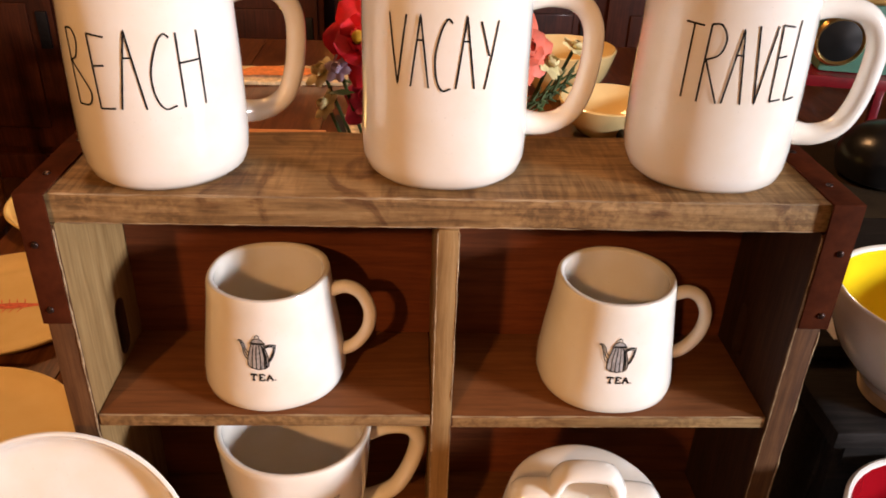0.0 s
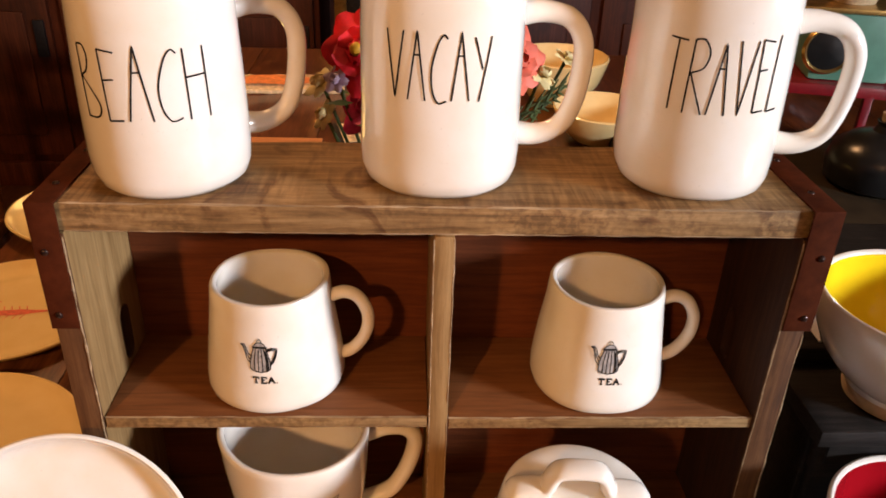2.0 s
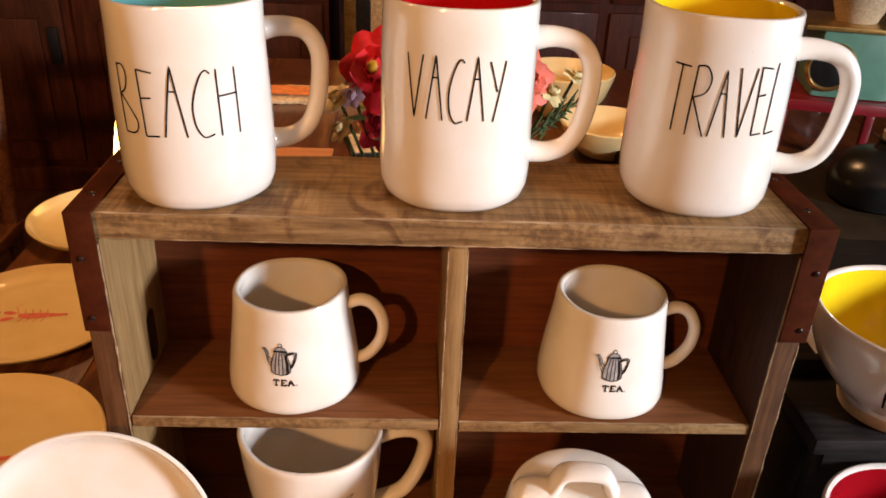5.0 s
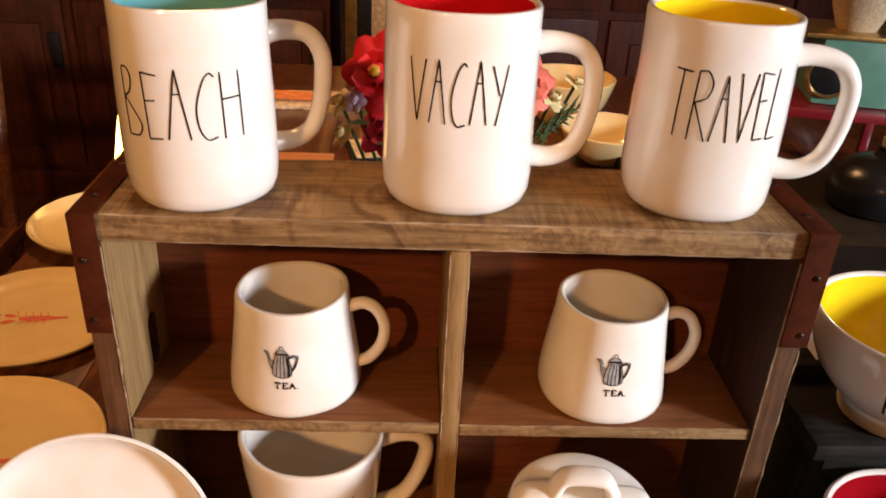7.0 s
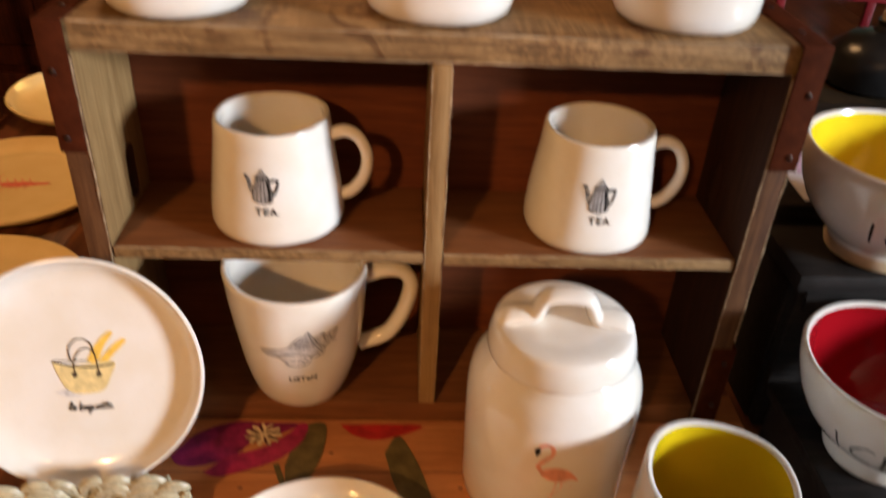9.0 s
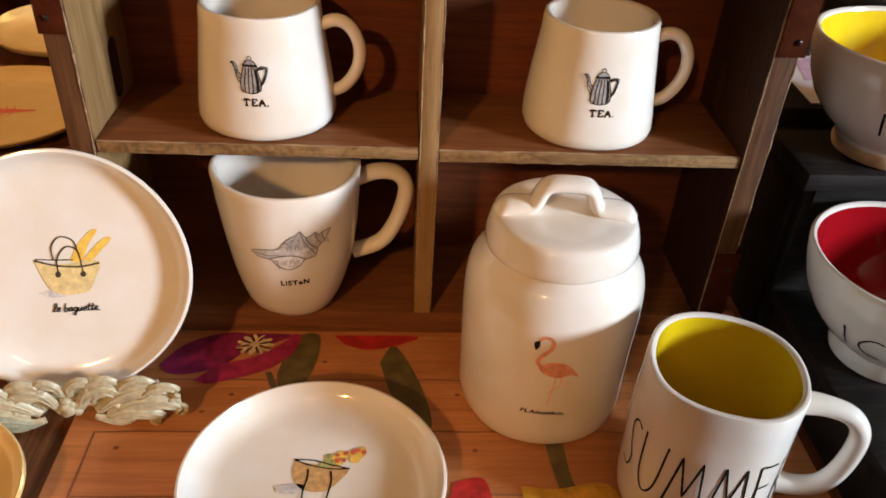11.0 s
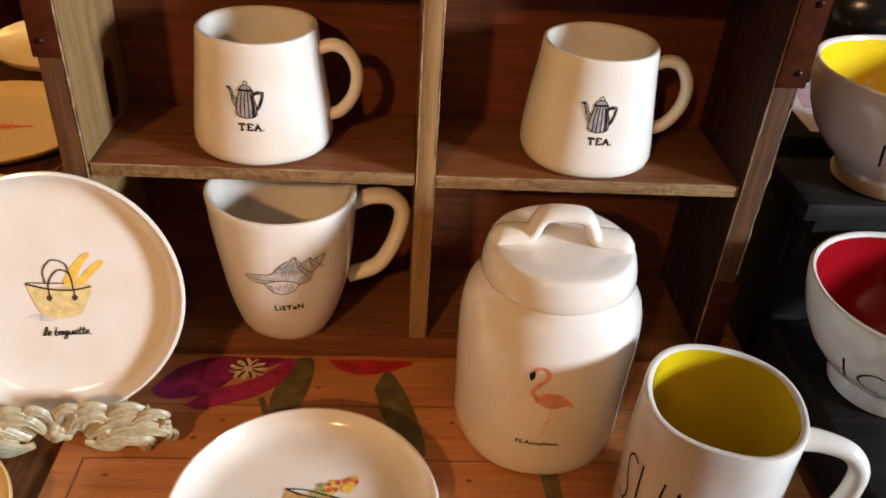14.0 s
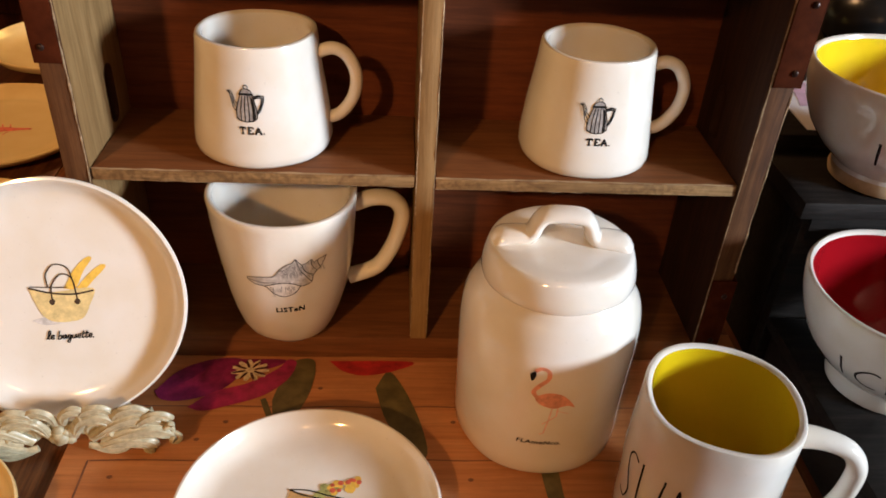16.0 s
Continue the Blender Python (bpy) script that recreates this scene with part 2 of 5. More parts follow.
# ---- mesh tools ----
def part(name, bm, material, parent=None, label="", smooth=True):
    me = bpy.data.meshes.new(name)
    bmesh.ops.recalc_face_normals(bm, faces=bm.faces)
    if smooth:
        for f in bm.faces:
            f.smooth = True
    bm.to_mesh(me)
    bm.free()
    me.materials.append(material)
    if smooth:
        me.set_sharp_from_angle(angle=radians(40))
    ob = new(name, me)
    ob.parent = parent
    if label:
        ob["label"] = label
    return ob


def thing(name, place, label, category, group="", kind=""):
    ob = new(name)
    ob.empty_display_size = 0.02
    ob.matrix_world = place
    return tagged(ob, label, category, group, kind)


def box(x0, x1, y0, y1, z0, z1, bevel=0.0015, rough=0.0, seg=2):
    bm = bmesh.new()
    bmesh.ops.create_cube(bm, size=1)
    for v in bm.verts:
        v.co = Vector((x0 + (v.co.x + 0.5) * (x1 - x0), y0 + (v.co.y + 0.5) * (y1 - y0), z0 + (v.co.z + 0.5) * (z1 - z0)))
    if rough:
        longest = max(x1 - x0, y1 - y0, z1 - z0)
        cuts = max(2, int(longest / 0.012))
        along = [e for e in bm.edges if e.calc_length() > longest * 0.9]
        bmesh.ops.subdivide_edges(bm, edges=along, cuts=cuts, use_grid_fill=True)
    if bevel:
        sharp = [e for e in bm.edges if len(e.link_faces) == 2 and e.calc_face_angle() > 0.5]
        bmesh.ops.bevel(bm, geom=sharp, offset=bevel, segments=seg, affect="EDGES", profile=0.6)
    if rough:
        for v in bm.verts:
            v.co += noise.noise_vector(v.co * 90) * rough + noise.noise_vector(v.co * 25) * rough * 0.7
    return bm


def join(bm, other):
    """Add another bmesh to this one."""
    me = bpy.data.meshes.new("tmp")
    other.to_mesh(me)
    bm.from_mesh(me)
    bpy.data.meshes.remove(me)
    other.free()
    return bm


def lathe(profile, n=72, square=0.0, wobble=0.0, seed=0.0):
    """Turn a profile of (radius, height); square pulls the section towards a rounded square, wobble makes it hand-made."""
    bm = bmesh.new()
    rings = []
    for r, z in profile:
        if r < 1e-6:
            rings.append([bm.verts.new((0, 0, z))])
            continue
        ring = []
        for i in range(n):
            a = 2 * math.pi * i / n
            k = 1 + square * (0.5 - 0.5 * math.cos(4 * (a - math.pi / 4) + math.pi)) * 1.0 - square * 0.5
            k += wobble * noise.noise(Vector((math.cos(a) * 1.3 + seed, math.sin(a) * 1.3, z * 18)))
            ring.append(bm.verts.new((r * k * math.cos(a), r * k * math.sin(a), z)))
        rings.append(ring)
    for a, b in zip(rings, rings[1:]):
        for i in range(n):
            j = (i + 1) % n
            if len(a) == 1 and len(b) > 1:
                bm.faces.new((a[0], b[j], b[i]))
            elif len(b) == 1 and len(a) > 1:
                bm.faces.new((a[i], a[j], b[0]))
            elif len(a) > 1:
                bm.faces.new((a[i], a[j], b[j], b[i]))
    return bm


def spline(points, n=8):
    """Catmull-Rom through the points."""
    pts = [Vector(p) for p in points]
    if len(pts) < 3:
        return [pts[0].lerp(pts[-1], i / n) for i in range(n + 1)]
    ext = [pts[0] * 2 - pts[1], *pts, pts[-1] * 2 - pts[-2]]
    out = []
    for i in range(1, len(ext) - 2):
        p0, p1, p2, p3 = ext[i - 1: i + 3]
        for k in range(n):
            t = k / n
            out.append(0.5 * (2 * p1 + (p2 - p0) * t + (2 * p0 - 5 * p1 + 4 * p2 - p3) * t * t + (3 * p1 - p0 - 3 * p2 + p3) * t ** 3))
    return out + [pts[-1]]


def tube(path, radii, n=16, flat=1.0, up=Vector((0, 1, 0)), bm=None):
    """Sweep a round (or flattened) section along a path; radii is a number or one a point."""
    bm = bm or bmesh.new()
    path = [Vector(p) for p in path]
    if not hasattr(radii, "__len__"):
        radii = [radii] * len(path)
    rings = []
    for i, p in enumerate(path):
        d = (path[min(i + 1, len(path) - 1)] - path[max(i - 1, 0)]).normalized()
        side = d.cross(up)
        if side.length < 1e-4:
            side = d.cross(Vector((1, 0, 0.3)))
        side.normalize()
        other = side.cross(d).normalized()
        rings.append([bm.verts.new(p + radii[i] * (math.cos(2 * math.pi * k / n) * side + flat * math.sin(2 * math.pi * k / n) * other)) for k in range(n)])
    for a, b in zip(rings, rings[1:]):
        for k in range(n):
            bm.faces.new((a[k], a[(k + 1) % n], b[(k + 1) % n], b[k]))
    for ring in (rings[0], rings[-1]):
        bm.faces.new(ring)
    return bm


def ribbon(bm, points, width, where, taper=False):
    """A pen stroke: points in a flat drawing, carried onto a surface by where(u, v)."""
    pts = [Vector((p[0], p[1], 0)) for p in points]
    fine = [pts[0]]
    for a, b in zip(pts, pts[1:]):
        k = max(1, int((b - a).length / 0.0012))
        fine += [a.lerp(b, (i + 1) / k) for i in range(k)]
    last = None
    for i, p in enumerate(fine):
        d = fine[min(i + 1, len(fine) - 1)] - fine[max(i - 1, 0)]
        if d.length < 1e-9:
            continue
        d.normalize()
        w = width / 2 * (1 + 0.18 * noise.noise(p * 300))
        if taper:
            w *= 0.35 + 0.65 * math.sin(math.pi * (i + 0.5) / len(fine))
        s = Vector((-d.y, d.x, 0)) * w
        pair = [bm.verts.new(where(p.x + s.x, p.y + s.y)), bm.verts.new(where(p.x - s.x, p.y - s.y))]
        if last:
            bm.faces.new((last[0], last[1], pair[1], pair[0]))
        last = pair
    return bm


def patch(outline, where, step=0.0022, smooth=True, bm=None):
    """A filled printed shape: a flat outline, cut fine enough to follow the surface."""
    one = bmesh.new()
    pts = spline([*[(x, y, 0) for x, y in outline], (*outline[0], 0)], 5)[:-1] if smooth else [Vector((x, y, 0)) for x, y in outline]
    vs = [one.verts.new(p) for p in pts]
    one.faces.new(vs)
    lo, hi = min(p.x for p in pts), max(p.x for p in pts)
    x = lo + step
    while x < hi:
        bmesh.ops.bisect_plane(one, geom=[*one.verts, *one.edges, *one.faces], plane_co=(x, 0, 0), plane_no=(1, 0, 0))
        x += step
    bmesh.ops.triangulate(one, faces=one.faces)
    for v in one.verts:
        v.co = where(v.co.x, v.co.y)
    if bm is None:
        return one
    me = bpy.data.meshes.new("tmp")
    one.to_mesh(me)
    bm.from_mesh(me)
    bpy.data.meshes.remove(me)
    one.free()
    return bm


def text_patch(words, size, cx, cy, where, slant=0.0, bm=None, spacing=1.0, bold=0.0):
    """Words in the built-in font, centred at (cx, cy) of the drawing and laid onto the surface."""
    cu = bpy.data.curves.new("tmp", "FONT")
    cu.body, cu.size, cu.align_x, cu.align_y, cu.shear, cu.space_character, cu.offset, cu.resolution_u = words, size, "CENTER", "CENTER", slant, spacing, bold, 3
    ob = new("tmp", cu)
    me = bpy.data.meshes.new_from_object(ob.evaluated_get(bpy.context.evaluated_depsgraph_get()))
    one = bmesh.new()
    one.from_mesh(me)
    bpy.data.objects.remove(ob)
    bpy.data.curves.remove(cu)
    bpy.data.meshes.remove(me)
    for v in one.verts:
        v.co = where(v.co.x + cx, v.co.y + cy)
    if bm is None:
        return one
    me = bpy.data.meshes.new("tmp")
    one.to_mesh(me)
    bm.from_mesh(me)
    bpy.data.meshes.remove(me)
    one.free()
    return bm


LETTERS = {
    "A": [[(0, 0), (0.5, 1), (1, 0)], [(0.32, 0.66), (0.69, 0.66)]],
    "B": [[(0, 1), (0.12, 0)], [(0, 1), (0.42, 1.0), (0.62, 0.86), (0.45, 0.66), (0.08, 0.58)], [(0.08, 0.58), (0.55, 0.42), (1, 0.2), (0.8, 0.03), (0.12, 0)]],
    "C": [[(1, 0.95), (0.75, 1), (0.4, 0.85), (0.08, 0.5), (0.15, 0.18), (0.5, 0.0), (1, 0.03)]],
    "E": [[(0, 1), (0.1, 0.5), (0.15, 0)], [(0, 1), (0.95, 0.97)], [(0.06, 0.58), (0.75, 0.60)], [(0.15, 0), (1, 0.02)]],
    "H": [[(0, 1), (0.08, 0)], [(0.9, 1), (1, 0)], [(0.04, 0.6), (0.94, 0.62)]],
    "V": [[(0, 1), (0.5, 0), (1, 1)]],
    "Y": [[(0, 1), (0.5, 0.5)], [(1, 1), (0.3, 0)]],
    "T": [[(0, 1), (1, 0.98)], [(0.48, 0.99), (0.42, 0)]],
    "R": [[(0.1, 1), (0, 0)], [(0.1, 1), (0.6, 1), (0.95, 0.84), (0.75, 0.64), (0.08, 0.55)], [(0.12, 0.55), (1, 0)]],
    "L": [[(0.1, 1), (0, 0)], [(0, 0), (1, 0.02)]],
    "S": [[(0.95, 0.95), (0.6, 1), (0.3, 0.85), (0.45, 0.55), (0.7, 0.3), (0.5, 0.05), (0, 0.06)]],
    "U": [[(0, 1), (0.05, 0.3), (0.4, 0.0), (0.8, 0.2), (1, 1)]],
    "M": [[(0, 0), (0.25, 1), (0.5, 0.3), (0.8, 1), (1, 0)]],
    "I": [[(0, 1), (0.05, 0)]],
    "F": [[(0, 1), (0.1, 0)], [(0, 1), (0.95, 0.97)], [(0.06, 0.58), (0.75, 0.60)]],
}
CURVED = "BCRSU"


def hand_letters(words, u0, v0, width, height, where, pen=0.0012, gap=0.28, seed=1):
    """Tall thin hand-drawn capitals from u0 to u0 + width, standing on v0."""
    rng = random.Random(seed)
    wide = {"I": 0.25, "M": 1.35, "C": 0.95, "E": 0.8, "L": 0.75}
    sizes = [wide.get(c, 1.0) for c in words]
    unit = width / (sum(sizes) + gap * (len(words) - 1))
    bm = bmesh.new()
    u = u0
    for c, s in zip(words, sizes):
        rise, tall = rng.uniform(-0.02, 0.03) * height, height * rng.uniform(0.95, 1.04)
        for stroke in LETTERS[c]:
            pts = [(u + x * s * unit, v0 + rise + y * tall) for x, y in stroke]
            if c in CURVED and len(pts) > 3:
                pts = [(p.x, p.y) for p in spline([(*p, 0) for p in pts], 6)]
            ribbon(bm, pts, pen, where)
        u += (s + gap) * unit
    return bm


def radius_at(profile, z):
    for (r0, z0), (r1, z1) in zip(profile, profile[1:]):
        if z0 <= z <= z1 and z1 > z0:
            return r0 + (r1 - r0) * (z - z0) / (z1 - z0)
    return profile[-1][0]


def on_body(profile, face=0.0, square=0.0, wobble=0.0, seed=0.0, lift=0.0003):
    """where(u, v) for a turned body: u runs round it from the side that faces -y, v is the height."""
    def where(u, v):
        r = radius_at(profile, v)
        a = u / 0.043 - math.pi / 2 + radians(face)
        k = 1 + square * (0.5 - 0.5 * math.cos(4 * (a - math.pi / 4) + math.pi)) - square * 0.5
        k += wobble * noise.noise(Vector((math.cos(a) * 1.3 + seed, math.sin(a) * 1.3, v * 18)))
        return Vector(((r * k + lift) * math.cos(a), (r * k + lift) * math.sin(a), v))
    return where


def flat(z):
    return lambda u, v: Vector((u, v, z))


# ---- the room ----
def room():
    x0, x1, y0, y1, z0, z1 = -2.6, 1.9, -2.9, 2.75, -0.75, 1.75
    tagged(part("floor", box(x0, x1, y0, y1, z0 - 0.1, z0, 0), FLOOR_WOOD, smooth=False), "dark red-brown wooden board floor", "floor", kind="structure")
    tagged(part("ceiling", box(x0, x1, y0, y1, z1, z1 + 0.1, 0), CEIL, smooth=False), "plain warm cream painted ceiling", "ceiling", kind="structure")
    tagged(part("wall_north", box(x0, x1, y1, y1 + 0.12, z0, z1, 0), CABINET_WOOD, smooth=False), "dark wood panelled wall behind the table", "wall", kind="structure")
    tagged(part("wall_south", box(x0, x1, y0 - 0.12, y0, z0, z1, 0), PLASTER, smooth=False), "plain warm painted wall", "wall", kind="structure")
    tagged(part("wall_west", box(x0 - 0.12, x0, y0, y1, z0, z1, 0), PLASTER, smooth=False), "plain warm painted wall", "wall", kind="structure")
    # Added out of view: its end cuts the left lamp off the right-hand things.
    tagged(part("wall_partition", box(-0.520, x1 - 0.002, -1.45, -1.35, z0, z1, 0), PLASTER, smooth=False), "unseen wall added to keep warm lamp light off the right", "wall", kind="structure")
    w0, w1, h0, h1 = -1.22, -0.78, 0.44, 0.88
    east = bmesh.new()
    for a, b, lo, hi in ((y0, w0, z0, z1), (w1, y1, z0, z1), (w0, w1, z0, h0), (w0, w1, h1, z1)):
        join(east, box(x1, x1 + 0.12, a, b, lo, hi, 0))
    tagged(part("wall_east", east, PLASTER, smooth=False), "plain warm painted wall with a small window", "wall", kind="structure")
    win = tagged(new("window_1"), "small window letting in daylight", "window", kind="structure")
    for a, b, lo, hi in ((w0, w0 + 0.012, h0, h1), (w1 - 0.012, w1, h0, h1), (w0 + 0.0125, w1 - 0.0125, h0, h0 + 0.012), (w0 + 0.0125, w1 - 0.0125, h1 - 0.012, h1)):
        part("window_frame", box(x1 + 0.004, x1 + 0.05, a, b, lo, hi, 0.002), CABINET_WOOD, win)


room()


def table():
    t = thing("table", pose(0, 0, 0), "long red-brown wooden table with a polished top", "table")
    edges = [-0.49, -0.33, -0.16, 0.0, 0.17, 0.34, 0.5, 0.66, 0.84, 1.0]
    for a, b in zip(edges, edges[1:]):
        part("plank", box(a + 0.0004, b - 0.0004, -0.62, 1.40, -0.034, -0.002, 0.0012), TABLE_WOOD, t)
    part("apron", box(-0.45, 0.96, -0.58, 1.36, -0.12, -0.0345, 0.002), TABLE_WOOD, t)
    for x in (-0.44, 0.88):
        for y in (-0.57, 1.28):
            part("leg", box(x, x + 0.07, y, y + 0.07, -0.75, -0.121, 0.004), TABLE_WOOD, t)


table()


# ---- the crate ----
def slotted_panel(x0, x1, depth, height, slot):
    """An upright side board in the y-z plane with a rounded hand slot through it."""
    bm = bmesh.new()
    outer = [(0, 0), (depth, 0), (depth, height), (0, height)]
    cy, cz, w, h = slot
    inner = []
    for k in range(24):
        a = 2 * math.pi * k / 24
        inner.append((cy + w * math.cos(a), cz + math.copysign(h - w, math.sin(a)) * (abs(math.sin(a)) > 1e-6) + w * math.sin(a)))
    edges = []
    for loop in (outer, inner):
        vs = [bm.verts.new((x0, y, z)) for y, z in loop]
        edges += [bm.edges.new((vs[i], vs[(i + 1) % len(vs)])) for i in range(len(vs))]
    bmesh.ops.triangle_fill(bm, edges=edges, use_beauty=True)
    got = bmesh.ops.extrude_face_region(bm, geom=list(bm.faces))
    for v in got["geom"]:
        if isinstance(v, bmesh.types.BMVert):
            v.co.x = x1
    return bm


def rivet(x, y, z, parent):
    bm = bmesh.new()
    bmesh.ops.create_uvsphere(bm, u_segments=14, v_segments=8, radius=0.0019)
    for v in bm.verts:
        v.co = Vector((v.co.x + x, v.co.y * 0.55 + y, v.co.z + z))
    part("rivet", bm, RIVET, parent)


def crate():
    c = thing("display_crate", pose(0, 0, 0), "weathered brown wooden crate with four open cubbies and rust-coloured corner brackets", "crate")
    d = 0.090
    # The right panel takes the wood with shade put into its colour.
    for a, b, m in ((-0.2070, -0.194, CRATE_SIDE), (0.191, 0.2045, SHADED_RED_WOOD)):
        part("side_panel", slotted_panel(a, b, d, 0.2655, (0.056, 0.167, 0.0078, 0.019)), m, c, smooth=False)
        part("front_post", box(a - 0.0005, b + 0.0005, -0.0022, -0.0002, 0.0006, 0.2655, 0.0007, 0.0), POST_WOOD, c)
    part("top_board", box(-0.2072, 0.2047, 0.0, d, 0.266, 0.282, 0.0016, 0.0007), CRATE_WOOD, c, "grey-brown board with a worn pale front edge")
    part("bottom_board", box(-0.1935, 0.1905, 0.0, d - 0.006, 0.001, 0.019, 0.0014, 0.0005), SHELF_WOOD, c)
    part("back_board", box(-0.1935, 0.1905, d - 0.006, d - 0.001, 0.0015, 0.2655, 0), BACK_WOOD, c)
    part("divider", box(-0.0055, 0.0055, -0.001, d - 0.0065, 0.0195, 0.2655, 0.0012, 0.0005), CRATE_SIDE, c)
    part("shelf", box(-0.1935, -0.006, 0.0, d - 0.0065, 0.1375, 0.145, 0.001, 0.0004), SHELF_WOOD, c)
    part("shelf", box(0.006, 0.1905, 0.0, d - 0.0065, 0.1365, 0.144, 0.001, 0.0004), SHELF_WOOD, c)
    # Added dark sheet standing in for the shade seen through the right slot.
    part("slot_cover", box(0.2048, 0.2062, 0.03, d - 0.002, 0.138, 0.200, 0.0004), SHADED_RED_WOOD, c, "dark sheet added to shade the hand slot")
    for a, b in ((-0.2072, -0.1937), (0.1908, 0.2047)):
        bm = bmesh.new()
        loops = []
        for grow in (1.0, 0.90):
            loop = []
            for k in range(24):
                an = 2 * math.pi * k / 24
                loop.append((0.056 + 0.00775 * grow * math.cos(an), 0.167 + math.copysign(0.0112, math.sin(an)) * (abs(math.sin(an)) > 1e-6) + 0.00775 * grow * math.sin(an)))
            loops.append(loop)
        rows = [[bm.verts.new((x, y, z)) for y, z in loop] for x, loop in ((a, loops[0]), (b, loops[0]), (b, loops[1]), (a, loops[1]))]
        for p, q in zip(rows, rows[1:] + rows[:1]):
            for k in range(24):
                bm.faces.new((p[k], p[(k + 1) % 24], q[(k + 1) % 24], q[k]))
        # Slot edge in the darkened wood, so the recess looks shaded.
        part("slot_rim", bm, SHADED_RED_WOOD, c, "edge of the hand slot, coloured dark as shade")
    rng = random.Random(17)

    def worn(a, b, r=0.0007):
        a, b = Vector(a), Vector(b)
        n = max(6, int((b - a).length / 0.006))
        pts = [a.lerp(b, i / n) + Vector((rng.uniform(-1, 1), rng.uniform(-0.5, 0.5), rng.uniform(-1, 1))) * 0.00022 for i in range(n + 1)]
        part("worn_edge", tube(pts, [r * rng.uniform(0.25, 1.15) for _ in pts], 6), WORN_WOOD, c, "rubbed pale edge")

    worn((-0.194, -0.0022, 0.002), (-0.194, -0.0022, 0.264))
    worn((0.191, -0.0022, 0.002), (0.191, -0.0022, 0.264))
    worn((0.2048, -0.002, 0.08), (0.2048, -0.002, 0.206))
    worn((-0.193, 0.0004, 0.2818), (0.190, 0.0004, 0.2818), 0.0008)
    worn((-0.193, 0.0002, 0.2664), (0.190, 0.0002, 0.2664), 0.0005)
    for x0, x1, z in ((-0.193, -0.0062, 0.1448), (0.0062, 0.190, 0.1438)):
        worn((x0, 0.0002, z), (x1, 0.0002, z), 0.0006)
        worn((x0, 0.0002, z - 0.0072), (x1, 0.0002, z - 0.0072), 0.0005)
        part("shelf_edge", box(x0 + 0.0004, x1 - 0.0004, -0.0008, -0.0002, z - 0.0070, z - 0.0002, 0.0002), CRATE_WOOD, c, "tan rubbed front edge")
    for x in (-0.0053, 0.0053):
        worn((x, -0.0008, 0.021), (x, -0.0008, 0.264), 0.0005)
    for s, x0, x1 in ((-1, -0.2088, -0.1942), (1, 0.1915, 0.2078)):
        for lo, hi in ((0.209, 0.2835), (0.0006, 0.074)):
            b = part("corner_bracket", box(x0, x1, -0.0038, -0.0024, lo, hi, 0.0006), BRACKET, c, "rust-brown metal bracket")
            for z in ((lo + 0.009, lo + 0.047) if lo > 0.1 else (hi - 0.012, hi - 0.05)):
                rivet((x0 + x1) / 2 + 0.002 * s, -0.0042, z, b)
            ox = x0 - 0.0002 if s < 0 else x1 - 0.0012
            part("bracket_side", box(ox, ox + 0.0014, -0.0038, 0.05, lo, hi, 0.0005), BRACKET, c, "rust-brown metal bracket")
        part("bracket_top", box(x0, x1, -0.0038, d, 0.2824, 0.2838, 0.0005), BRACKET, c, "rust-brown metal strap")
        for y in (0.02, 0.066):
            bm = bmesh.new()
            bmesh.ops.create_uvsphere(bm, u_segments=12, v_segments=8, radius=0.0019)
            for v in bm.verts:
                v.co = Vector((v.co.x + (x0 + x1) / 2, v.co.y + y, v.co.z * 0.55 + 0.2838))
            part("rivet", bm, RIVET, c)


crate()


# ---- mugs ----
def mug_parts(t, prof, wall, lining, square, wobble, seed, rim=0.0022):
    """Body, lining with floor, from an outer profile."""
    top = prof[-1][1]
    r = prof[-1][0]
    outer = [(0, prof[0][1])] + prof + [(r - rim * 0.25, top + rim * 0.5), (r - rim * 0.8, top + rim * 0.72), (r - rim * 1.5, top + rim * 0.5), (r - rim * 1.9, top)]
    part("body", lathe(outer, 80, square, wobble, seed), WHITE, t)
    inner = [(r - rim * 1.9, top), (r - rim * 1.95, top - 0.002)]
    for rr, z in reversed(prof):
        if 0.012 < z - prof[0][1] < top - prof[0][1] - 0.004:
            inner.append((rr - wall, z))
    inner += [(inner[-1][0] * 0.93, prof[0][1] + 0.008), (inner[-1][0] * 0.7, prof[0][1] + 0.0065), (0, prof[0][1] + 0.006)]
    part("interior", lathe(inner, 80, square, wobble, seed), lining, t)


TALL = [(0.0325, 0.0), (0.0375, 0.0012), (0.0408, 0.0045), (0.0426, 0.0105), (0.0432, 0.02), (0.0430, 0.04), (0.0426, 0.06), (0.0421, 0.08), (0.0418, 0.095), (0.0416, 0.1085)]


